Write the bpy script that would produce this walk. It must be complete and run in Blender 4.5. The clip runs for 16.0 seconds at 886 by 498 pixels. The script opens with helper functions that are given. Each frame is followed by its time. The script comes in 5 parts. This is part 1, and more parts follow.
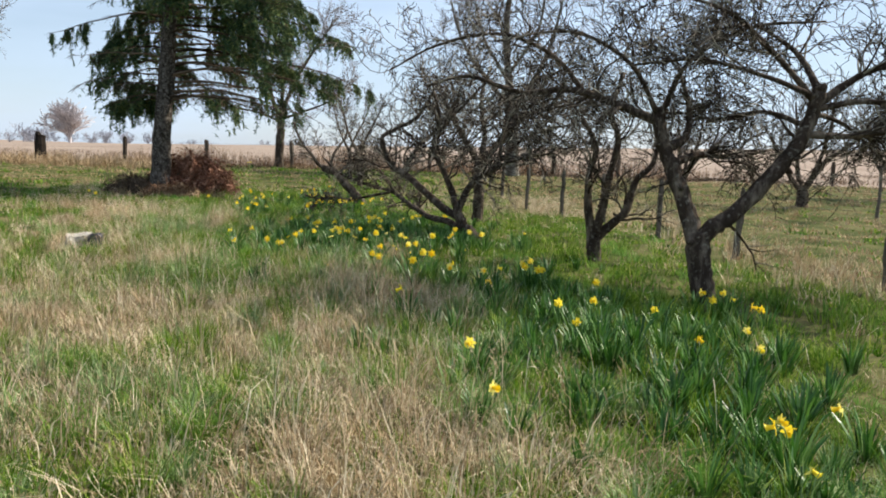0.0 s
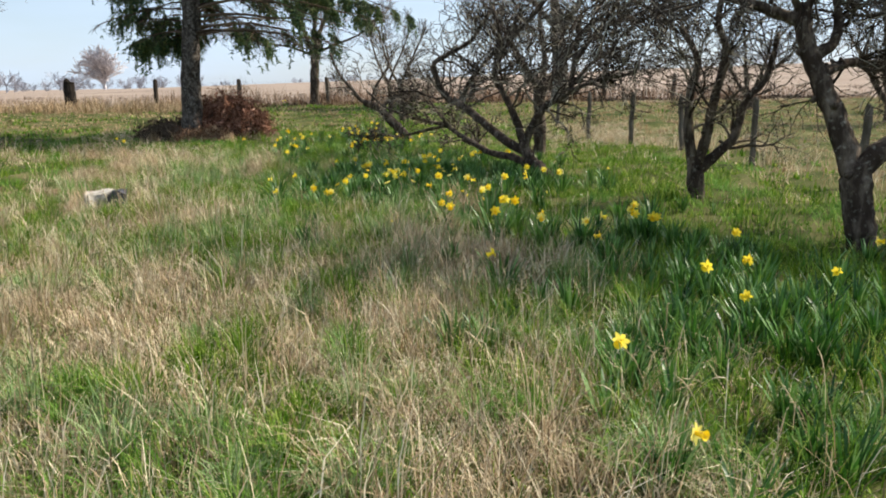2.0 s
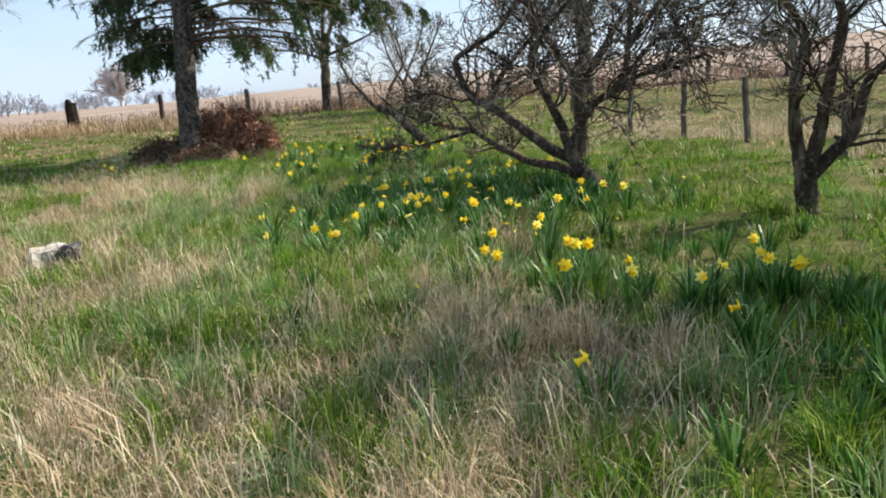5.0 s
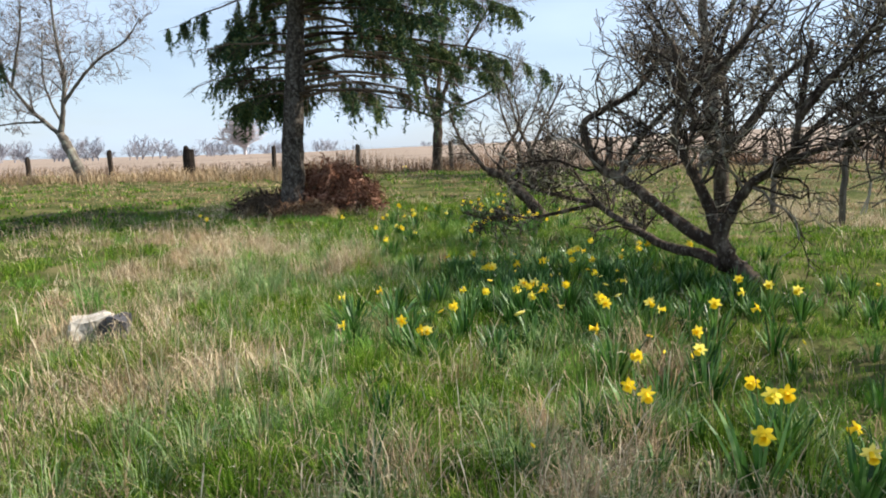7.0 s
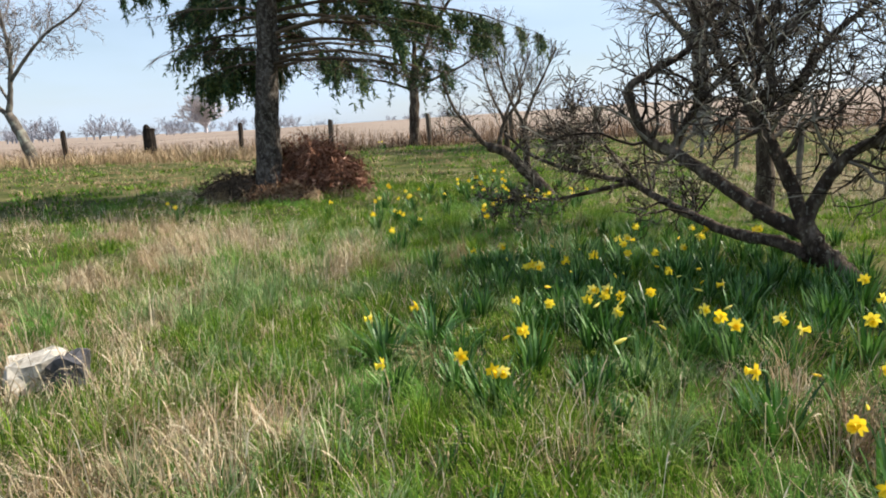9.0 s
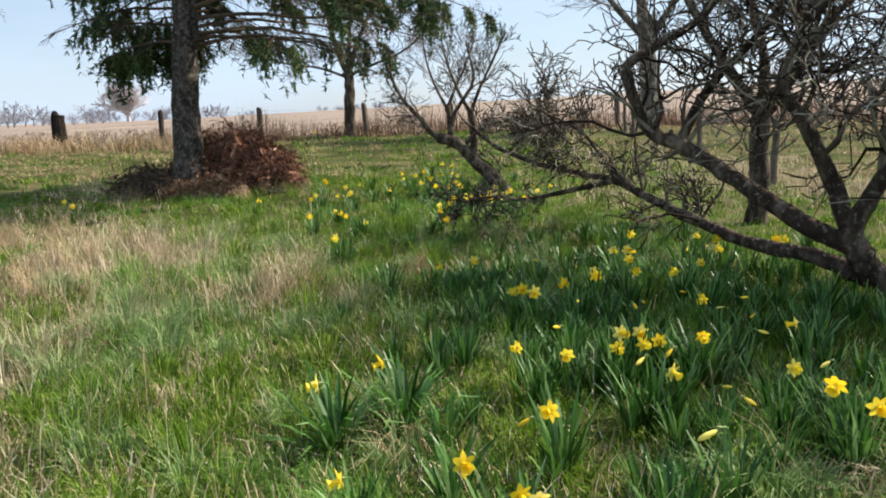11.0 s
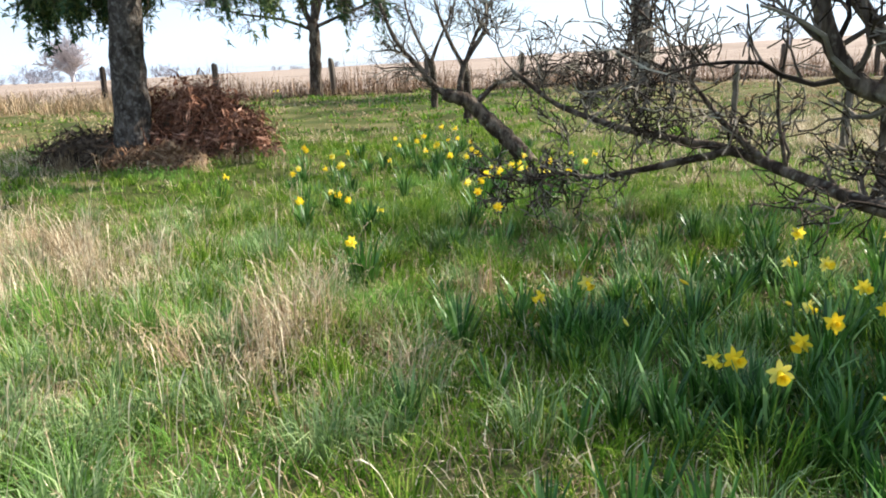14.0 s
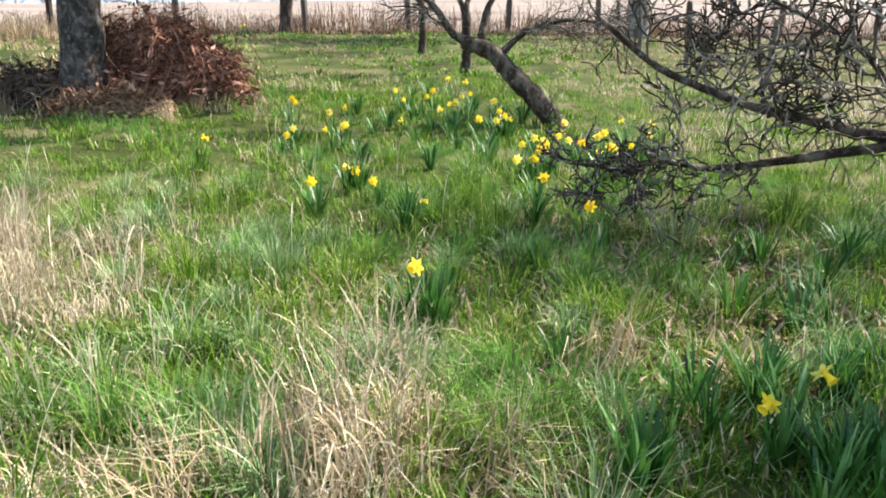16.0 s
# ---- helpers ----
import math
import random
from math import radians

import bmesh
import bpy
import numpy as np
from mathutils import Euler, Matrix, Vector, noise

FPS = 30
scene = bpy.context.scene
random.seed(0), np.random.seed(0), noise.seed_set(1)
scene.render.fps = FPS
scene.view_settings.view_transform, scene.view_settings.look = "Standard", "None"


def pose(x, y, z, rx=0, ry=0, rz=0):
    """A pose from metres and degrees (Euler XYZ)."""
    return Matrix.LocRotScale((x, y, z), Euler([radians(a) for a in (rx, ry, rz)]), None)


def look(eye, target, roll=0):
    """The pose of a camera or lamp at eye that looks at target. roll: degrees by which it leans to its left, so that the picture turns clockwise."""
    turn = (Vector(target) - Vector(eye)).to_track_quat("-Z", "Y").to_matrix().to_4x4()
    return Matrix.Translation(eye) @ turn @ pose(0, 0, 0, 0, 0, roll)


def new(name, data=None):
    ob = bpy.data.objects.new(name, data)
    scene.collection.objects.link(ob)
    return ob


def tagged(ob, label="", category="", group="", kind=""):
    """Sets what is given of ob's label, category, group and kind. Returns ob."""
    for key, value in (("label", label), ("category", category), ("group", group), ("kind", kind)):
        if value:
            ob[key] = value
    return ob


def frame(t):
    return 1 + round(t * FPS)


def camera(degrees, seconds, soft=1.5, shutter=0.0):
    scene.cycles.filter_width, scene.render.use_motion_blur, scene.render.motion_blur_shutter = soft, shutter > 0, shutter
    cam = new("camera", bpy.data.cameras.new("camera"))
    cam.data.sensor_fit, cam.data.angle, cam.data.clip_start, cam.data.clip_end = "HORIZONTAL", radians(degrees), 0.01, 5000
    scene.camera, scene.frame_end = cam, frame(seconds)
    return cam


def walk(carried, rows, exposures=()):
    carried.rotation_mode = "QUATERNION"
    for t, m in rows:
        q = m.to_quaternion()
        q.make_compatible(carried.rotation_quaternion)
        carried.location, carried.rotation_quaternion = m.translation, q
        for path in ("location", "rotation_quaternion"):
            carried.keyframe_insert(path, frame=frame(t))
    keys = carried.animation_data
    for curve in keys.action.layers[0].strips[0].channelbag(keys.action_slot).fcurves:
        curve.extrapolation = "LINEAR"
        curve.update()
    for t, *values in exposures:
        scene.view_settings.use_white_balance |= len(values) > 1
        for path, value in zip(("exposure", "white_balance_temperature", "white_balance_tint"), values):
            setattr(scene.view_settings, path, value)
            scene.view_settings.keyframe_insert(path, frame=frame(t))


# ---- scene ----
cam = camera(58.6, 16.0, soft=1.9)
PATH = [
    (0, (-0.027, 1.707, 1.461), (-0.095, 3.691, 1.217), 1.9),
    (0.5, (-0.286, 2.011, 1.454), (-0.319, 3.997, 1.216), -1.6),
    (1, (-0.404, 2.408, 1.441), (-0.469, 4.401, 1.293), -0.5),
    (1.5, (-0.44, 2.773, 1.442), (-0.62, 4.751, 1.209), -0.7),
    (2, (-0.518, 3.23, 1.406), (-0.68, 5.18, 0.992), -0.8),
    (2.5, (-0.543, 3.553, 1.467), (-0.703, 5.518, 1.132), -3.6),
    (2.7, (-0.542, 3.699, 1.452), (-0.752, 5.683, 1.31), -1.0),
    (3, (-0.563, 3.948, 1.405), (-0.858, 5.905, 1.116), -2.4),
    (3.5, (-0.668, 4.394, 1.393), (-0.882, 6.341, 0.989), -2.8),
    (3.7, (-0.718, 4.476, 1.401), (-0.933, 6.428, 1.024), -4.2),
    (5.8, (-0.898, 5.929, 1.477), (-1.137, 7.865, 1.036), -4.3),
    (6, (-0.94, 6.078, 1.481), (-1.237, 8.024, 1.126), -3.8),
    (6.5, (-0.959, 6.397, 1.483), (-1.423, 8.321, 1.196), -2.0),
    (7, (-1.1, 6.754, 1.463), (-1.575, 8.679, 1.206), -1.5),
    (7.5, (-1.319, 7.066, 1.505), (-1.881, 8.963, 1.211), -2.7),
    (8, (-1.495, 7.459, 1.486), (-2.019, 9.379, 1.291), -1.8),
    (8.5, (-1.708, 7.79, 1.465), (-2.231, 9.692, 1.135), -1.7),
    (9, (-1.987, 8.082, 1.477), (-2.38, 10.016, 1.152), -2.6),
    (9.5, (-2.19, 8.361, 1.46), (-2.514, 10.296, 1.072), -0.7),
    (9.7, (-2.233, 8.522, 1.472), (-2.531, 10.469, 1.123), -0.7),
    (11.8, (-2.672, 10.136, 1.307), (-2.876, 12.091, 0.939), -1.6),
    (12, (-2.736, 10.267, 1.283), (-2.931, 12.216, 0.878), -0.9),
    (12.5, (-2.98, 10.628, 1.304), (-3.171, 12.556, 0.809), -3.2),
    (13, (-3.079, 11.048, 1.301), (-3.254, 13.015, 0.985), -1.7),
    (13.5, (-3.198, 11.445, 1.292), (-3.354, 13.383, 0.821), 1.4),
    (14, (-3.413, 11.84, 1.304), (-3.534, 13.784, 0.853), -2.1),
    (14.5, (-3.615, 12.208, 1.297), (-3.758, 14.117, 0.719), -1.2),
    (15, (-3.791, 12.628, 1.319), (-3.978, 14.53, 0.731), 1.2),
    (15.5, (-3.998, 13.04, 1.282), (-4.111, 14.952, 0.707), -0.1),
    (16, (-4.137, 13.397, 1.313), (-4.145, 15.309, 0.726), 0.8),
]
EXPOSURE = [(0.0, 0.83, 6900, 10), (2.0, 0.87, 6900, 10), (3.5, 0.94, 6700, 10), (6.0, 0.97, 6680, 10), (6.7, 0.94, 6750, 10), (9.0, 0.88, 6780, 10), (9.7, 0.88, 6780, 10), (11.8, 0.86, 6850, 10),
            (12.5, 0.78, 6850, 10), (13.0, 1.0, 6950, 10), (13.5, 0.92, 6800, 10), (14.0, 1.38, 6600, 10), (14.5, 1.56, 6350, 10), (16.0, 1.60, 6300, 10)]
walk(cam, [(t, look(eye, target, roll)) for t, eye, target, roll in PATH], EXPOSURE)

# ---- world, sun, exposure ----
SUN_AZ, SUN_EL = radians(65.0), radians(42.0)
world = bpy.data.worlds.new("world")
scene.world = world
world.use_nodes = True
wn, wl = world.node_tree.nodes, world.node_tree.links
wn.clear()
w_out = wn.new("ShaderNodeOutputWorld")
w_bg = wn.new("ShaderNodeBackground")
w_sky = wn.new("ShaderNodeTexSky")
w_sky.sky_type, w_sky.sun_disc = "NISHITA", False
w_sky.sun_elevation, w_sky.sun_rotation = SUN_EL, SUN_AZ
w_sky.air_density, w_sky.dust_density, w_sky.ozone_density = 1.0, 0.5, 2.5
w_bg.inputs["Strength"].default_value = 0.072
# thin high cloud, all round the sky
w_co = wn.new("ShaderNodeTexCoord")
w_map = wn.new("ShaderNodeMapping")
w_map.inputs["Scale"].default_value = (1.5, 1.5, 7.0)
w_noise = wn.new("ShaderNodeTexNoise")
w_noise.inputs["Scale"].default_value, w_noise.inputs["Detail"].default_value = 1.6, 5.0
w_ramp = wn.new("ShaderNodeMapRange")
w_ramp.inputs["From Min"].default_value, w_ramp.inputs["From Max"].default_value = 0.30, 0.75
w_ramp.inputs["To Min"].default_value, w_ramp.inputs["To Max"].default_value = 0.4, 0.95
w_mix = wn.new("ShaderNodeMixRGB")
w_mix.inputs["Color2"].default_value = (5.45, 7.05, 9.5, 1)
wl.new(w_co.outputs["Generated"], w_map.inputs["Vector"])
wl.new(w_map.outputs["Vector"], w_noise.inputs["Vector"])
wl.new(w_noise.outputs["Fac"], w_ramp.inputs["Value"])
wl.new(w_ramp.outputs["Result"], w_mix.inputs["Fac"])
wl.new(w_sky.outputs["Color"], w_mix.inputs["Color1"])
wl.new(w_mix.outputs["Color"], w_bg.inputs["Color"])
wl.new(w_bg.outputs["Background"], w_out.inputs["Surface"])

sun_data = bpy.data.lights.new("sun", "SUN")
sun_data.energy, sun_data.angle, sun_data.color = 5.0, radians(0.53), (1.0, 0.94, 0.85)
sun = new("sun", sun_data)
SUN_DIR = Vector((math.sin(SUN_AZ) * math.cos(SUN_EL), math.cos(SUN_AZ) * math.cos(SUN_EL), math.sin(SUN_EL)))
sun.matrix_world = look(SUN_DIR * 60, (0, 0, 0))


# ---- materials ----
def ramp_mat(name, stops, scale=8.0, detail=5.0, rough=0.85, bump=0.0, bump_scale=40.0, stretch=(1, 1, 1),
             translucent=0.0, per_island=0.0, per_object=0.0, spots=None, metal=0.0, spec=0.3, bump_dist=0.01):
    """Colour ramp over noise, with a second scale of spots, relief, and variation by piece."""
    m = bpy.data.materials.new(name)
    m.use_nodes = True
    n, l = m.node_tree.nodes, m.node_tree.links
    n.clear()
    out = n.new("ShaderNodeOutputMaterial")
    b = n.new("ShaderNodeBsdfPrincipled")
    b.inputs["Roughness"].default_value = rough
    b.inputs["Metallic"].default_value = metal
    b.inputs["Specular IOR Level"].default_value = spec
    co = n.new("ShaderNodeTexCoord")
    mp = n.new("ShaderNodeMapping")
    mp.inputs["Scale"].default_value = stretch
    l.new(co.outputs["Object"], mp.inputs["Vector"])
    tx = n.new("ShaderNodeTexNoise")
    tx.inputs["Scale"].default_value, tx.inputs["Detail"].default_value = scale, detail
    tx.inputs["Roughness"].default_value = 0.62
    l.new(mp.outputs["Vector"], tx.inputs["Vector"])
    fac = tx.outputs["Fac"]
    for amount, node_id, sock in ((per_island, "ShaderNodeNewGeometry", "Random Per Island"), (per_object, "ShaderNodeObjectInfo", "Random")):
        if amount:
            src = n.new(node_id)
            mx = n.new("ShaderNodeMix")
            mx.inputs["Factor"].default_value = amount
            l.new(fac, mx.inputs["A"])
            l.new(src.outputs[sock], mx.inputs["B"])
            fac = mx.outputs["Result"]
    cr = n.new("ShaderNodeValToRGB")
    el = cr.color_ramp.elements
    while len(el) < len(stops):
        el.new(0.5)
    for e, (p, c) in zip(el, stops):
        e.position, e.color = p, (*c, 1)
    l.new(fac, cr.inputs["Fac"])
    col = cr.outputs["Color"]
    if spots:
        s_scale, lo, hi, s_col = spots
        t2 = n.new("ShaderNodeTexNoise")
        t2.inputs["Scale"].default_value, t2.inputs["Detail"].default_value = s_scale, 4.0
        l.new(co.outputs["Object"], t2.inputs["Vector"])
        mr = n.new("ShaderNodeMapRange")
        mr.inputs["From Min"].default_value, mr.inputs["From Max"].default_value = lo, hi
        l.new(t2.outputs["Fac"], mr.inputs["Value"])
        mc = n.new("ShaderNodeMixRGB")
        mc.inputs["Color2"].default_value = (*s_col, 1)
        l.new(mr.outputs["Result"], mc.inputs["Fac"])
        l.new(col, mc.inputs["Color1"])
        col = mc.outputs["Color"]
    l.new(col, b.inputs["Base Color"])
    if bump:
        t3 = n.new("ShaderNodeTexNoise")
        t3.inputs["Scale"].default_value, t3.inputs["Detail"].default_value = bump_scale, 6.0
        l.new(mp.outputs["Vector"], t3.inputs["Vector"])
        bp = n.new("ShaderNodeBump")
        bp.inputs["Strength"].default_value, bp.inputs["Distance"].default_value = bump, bump_dist
        l.new(t3.outputs["Fac"], bp.inputs["Height"])
        l.new(bp.outputs["Normal"], b.inputs["Normal"])
    surf = b.outputs["BSDF"]
    if translucent:
        tr = n.new("ShaderNodeBsdfTranslucent")
        l.new(col, tr.inputs["Color"])
        ms = n.new("ShaderNodeMixShader")
        ms.inputs["Fac"].default_value = translucent
        l.new(surf, ms.inputs[1])
        l.new(tr.outputs["BSDF"], ms.inputs[2])
        surf = ms.outputs["Shader"]
    l.new(surf, out.inputs["Surface"])
    return m


M_GREEN = ramp_mat("grass_green", [(0.15, (0.018, 0.056, 0.003)), (0.42, (0.068, 0.158, 0.010)), (0.68, (0.18, 0.275, 0.030)), (0.92, (0.46, 0.47, 0.15))],
                   scale=3.2, per_island=0.6, spots=(1.1, 0.5, 0.68, (0.13, 0.26, 0.055)), rough=0.6, translucent=0.34, spec=0.06)
M_DRY = ramp_mat("grass_dry", [(0.15, (0.13, 0.082, 0.042)), (0.4, (0.37, 0.275, 0.165)), (0.62, (0.58, 0.47, 0.315)), (0.88, (0.82, 0.74, 0.56))],
                 scale=1.4, per_island=0.6, rough=0.7, translucent=0.25, spec=0.1)
M_FIELD = ramp_mat("field_straw", [(0.2, (0.20, 0.145, 0.108)), (0.5, (0.30, 0.23, 0.175)), (0.8, (0.42, 0.335, 0.27))],
                   scale=0.5, per_island=0.5, rough=0.85, translucent=0.15, spec=0.06)
M_PALEGRASS = ramp_mat("grass_grey_green", [(0.2, (0.05, 0.11, 0.03)), (0.45, (0.14, 0.23, 0.075)), (0.7, (0.29, 0.38, 0.16)), (0.95, (0.60, 0.60, 0.36))],
                       scale=3.0, per_island=0.5, rough=0.55, translucent=0.25, spec=0.2)
M_RUSTGRASS = ramp_mat("rusty_grass", [(0.2, (0.24, 0.155, 0.085)), (0.5, (0.38, 0.275, 0.165)), (0.85, (0.54, 0.43, 0.28))],
                       scale=0.7, per_island=0.5, rough=0.85, translucent=0.15, spec=0.06)
M_WEED = ramp_mat("dead_weed", [(0.2, (0.10, 0.055, 0.03)), (0.5, (0.22, 0.125, 0.075)), (0.85, (0.38, 0.26, 0.16))],
                  scale=1.0, per_island=0.6, rough=0.9, spec=0.06)
M_LEAF = ramp_mat("daffodil_leaf", [(0.2, (0.012, 0.052, 0.007)), (0.5, (0.040, 0.128, 0.017)), (0.75, (0.10, 0.22, 0.042)), (0.95, (0.32, 0.45, 0.20))],
                  scale=1.5, per_island=0.7, rough=0.43, translucent=0.24, spec=0.36)
M_STEM = ramp_mat("daffodil_stem", [(0.3, (0.09, 0.19, 0.05)), (0.7, (0.15, 0.27, 0.08))], scale=6.0, per_object=0.4, rough=0.5)
M_PETAL = ramp_mat("daffodil_petal", [(0.25, (0.92, 0.66, 0.03)), (0.55, (0.95, 0.77, 0.07)), (0.85, (0.95, 0.84, 0.22))],
                   scale=12.0, per_object=0.75, rough=0.5, translucent=0.38)
M_CUP = ramp_mat("daffodil_trumpet", [(0.3, (0.92, 0.64, 0.02)), (0.7, (0.95, 0.77, 0.05))], scale=10.0, per_object=0.6, rough=0.5, translucent=0.25)
M_SHEATH = ramp_mat("daffodil_sheath", [(0.3, (0.55, 0.42, 0.24)), (0.7, (0.68, 0.56, 0.36))], scale=10.0, rough=0.7, translucent=0.3)
M_APPLE = ramp_mat("apple_bark", [(0.25, (0.013, 0.009, 0.007)), (0.48, (0.050, 0.036, 0.027)), (0.72, (0.21, 0.168, 0.128))], scale=9.0,
                   stretch=(1, 1, 0.35), rough=0.92, bump=0.9, bump_scale=28.0, spots=(24.0, 0.58, 0.80, (0.27, 0.25, 0.20)), bump_dist=0.02, spec=0.06)
M_TWIG = ramp_mat("apple_twig", [(0.25, (0.022, 0.016, 0.012)), (0.46, (0.058, 0.043, 0.033)), (0.64, (0.16, 0.135, 0.105)), (0.84, (0.42, 0.385, 0.30))], scale=5.0, per_island=0.5, rough=0.85, spec=0.06)
M_SPRUCE = ramp_mat("spruce_bark", [(0.28, (0.018, 0.014, 0.011)), (0.5, (0.065, 0.053, 0.044)), (0.72, (0.15, 0.13, 0.112))], scale=11.0,
                    stretch=(1, 1, 0.5), rough=0.95, bump=0.9, bump_scale=22.0, spots=(16.0, 0.50, 0.74, (0.20, 0.182, 0.162)), bump_dist=0.04, spec=0.06)
M_NEEDLE = ramp_mat("spruce_needle", [(0.2, (0.016, 0.042, 0.024)), (0.46, (0.05, 0.095, 0.045)), (0.62, (0.13, 0.165, 0.055)), (0.9, (0.25, 0.27, 0.10))],
                    scale=0.7, per_island=0.35, rough=0.6, translucent=0.12, spec=0.06)
M_GREYBARK = ramp_mat("grey_bark", [(0.25, (0.055, 0.046, 0.038)), (0.5, (0.125, 0.108, 0.09)), (0.75, (0.24, 0.215, 0.185))], scale=5.0,
                      stretch=(1, 1, 0.4), rough=0.92, bump=0.7, bump_scale=20.0, spots=(3.0, 0.55, 0.7, (0.34, 0.34, 0.27)), spec=0.06)
M_FARTWIG = ramp_mat("far_twig", [(0.2, (0.10, 0.08, 0.07)), (0.5, (0.18, 0.15, 0.132)), (0.8, (0.30, 0.26, 0.23))], scale=3.0, per_island=0.5, rough=0.9, spec=0.06)
M_POST = ramp_mat("weathered_timber", [(0.25, (0.028, 0.021, 0.017)), (0.5, (0.075, 0.058, 0.046)), (0.8, (0.17, 0.145, 0.12))], scale=12.0,
                  stretch=(1, 1, 0.15), per_object=0.35, rough=0.9, bump=0.7, bump_scale=30.0, spec=0.06)
M_OLDPOST = ramp_mat("blackened_timber", [(0.25, (0.010, 0.008, 0.007)), (0.55, (0.028, 0.022, 0.018)), (0.85, (0.075, 0.062, 0.052))], scale=10.0,
                     stretch=(1, 1, 0.2), rough=0.92, bump=0.8, bump_scale=24.0, spec=0.06)
M_RUST = ramp_mat("rust_brush", [(0.2, (0.085, 0.032, 0.018)), (0.45, (0.165, 0.075, 0.046)), (0.7, (0.31, 0.165, 0.115)), (0.95, (0.50, 0.34, 0.26))],
                  scale=2.2, per_island=0.55, rough=0.9, spec=0.06)
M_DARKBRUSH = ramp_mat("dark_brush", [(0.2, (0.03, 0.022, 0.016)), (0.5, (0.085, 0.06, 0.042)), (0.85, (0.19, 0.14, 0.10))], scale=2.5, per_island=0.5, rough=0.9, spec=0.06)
M_WIRE = ramp_mat("fence_wire", [(0.3, (0.16, 0.13, 0.11)), (0.7, (0.26, 0.22, 0.2))], scale=9.0, rough=0.6, metal=0.6)
M_PALE = ramp_mat("pale_stone", [(0.25, (0.16, 0.14, 0.11)), (0.46, (0.42, 0.38, 0.32)), (0.7, (0.62, 0.58, 0.51))], scale=7.0, rough=0.9,
                  bump=0.8, bump_scale=22.0, spots=(9.0, 0.54, 0.66, (0.13, 0.12, 0.088)))
M_DARKSTONE = ramp_mat("dark_stone", [(0.25, (0.03, 0.03, 0.033)), (0.55, (0.075, 0.072, 0.078)), (0.85, (0.16, 0.15, 0.15))], scale=9.0, rough=0.9,
                       bump=0.9, bump_scale=18.0)
M_LITTER = ramp_mat("leaf_litter", [(0.2, (0.14, 0.075, 0.04)), (0.5, (0.28, 0.17, 0.10)), (0.85, (0.42, 0.30, 0.2))], scale=2.0, per_island=0.6, rough=0.85)


def ground_mat():
    """Moss, soil and thatch near by; straw-coloured field past the far fence."""
    m = ramp_mat("meadow_ground", [(0.25, (0.022, 0.026, 0.008)), (0.45, (0.05, 0.062, 0.016)), (0.6, (0.105, 0.10, 0.04)), (0.8, (0.22, 0.17, 0.09))],
                 scale=0.8, detail=10.0, rough=0.95, bump=1.0, bump_scale=14.0, bump_dist=0.04, spec=0.05)
    n, l = m.node_tree.nodes, m.node_tree.links
    b = next(k for k in n if k.type == "BSDF_PRINCIPLED")
    base = b.inputs["Base Color"].links[0].from_socket
    co = next(k for k in n if k.type == "TEX_COORD")
    sp = n.new("ShaderNodeSeparateXYZ")
    l.new(co.outputs["Object"], sp.inputs[0])
    wob = n.new("ShaderNodeTexNoise")
    wob.inputs["Scale"].default_value = 0.6
    l.new(co.outputs["Object"], wob.inputs["Vector"])
    add = n.new("ShaderNodeMath")
    add.operation = "MULTIPLY_ADD"
    add.inputs[1].default_value = 2.5
    l.new(wob.outputs["Fac"], add.inputs[0])
    l.new(sp.outputs["Y"], add.inputs[2])
    mr = n.new("ShaderNodeMapRange")
    mr.inputs["From Min"].default_value, mr.inputs["From Max"].default_value = 41.3, 42.3
    l.new(add.outputs[0], mr.inputs["Value"])
    st = n.new("ShaderNodeTexNoise")
    st.inputs["Scale"].default_value, st.inputs["Detail"].default_value = 0.12, 12.0
    l.new(co.outputs["Object"], st.inputs["Vector"])
    cr = n.new("ShaderNodeValToRGB")
    cr.color_ramp.elements[0].position, cr.color_ramp.elements[0].color = 0.3, (0.215, 0.165, 0.13, 1)
    cr.color_ramp.elements[1].position, cr.color_ramp.elements[1].color = 0.7, (0.30, 0.24, 0.195, 1)
    l.new(st.outputs["Fac"], cr.inputs["Fac"])
    mx = n.new("ShaderNodeMixRGB")
    l.new(mr.outputs["Result"], mx.inputs["Fac"])
    l.new(base, mx.inputs["Color1"])
    l.new(cr.outputs["Color"], mx.inputs["Color2"])
    l.new(mx.outputs["Color"], b.inputs["Base Color"])
    return m


M_GROUND = ground_mat()


# ---- lie of the land ----
def smooth(a, b, v):
    u = np.clip((v - a) / (b - a), 0, 1)
    return u * u * (3 - 2 * u)


def land(x, y):
    """Height of the ground."""
    x, y = np.asarray(x, float), np.asarray(y, float)
    z = 0.42 * smooth(20, 40, y)
    z = z + (2.3 + 0.024 * np.clip(x, -120, 120)) * np.clip((y - 40) / 120, 0, 1) ** 1.1
    z = z - 6.0 * smooth(170, 900, y)
    near = 1 - smooth(45, 80, y)
    z = z + near * (0.035 * np.sin(1.3 * x + 0.7 * y) * np.sin(0.9 * y - 0.5 * x + 1.0) + 0.02 * np.sin(3.1 * x - 1.0) * np.sin(2.7 * y + 0.4))
    return z


def gz(x, y):
    return float(land(x, y))


def axis(lo, hi, step, far, ratio=1.22):
    mid = list(np.arange(lo, hi + 1e-6, step))
    out_a, out_b, d = [], [], step
    p = lo
    while p > -far:
        d *= ratio
        p -= d
        out_a.append(p)
    p, d = hi, step
    while p < far:
        d *= ratio
        p += d
        out_b.append(p)
    return np.array(out_a[::-1] + mid + out_b)


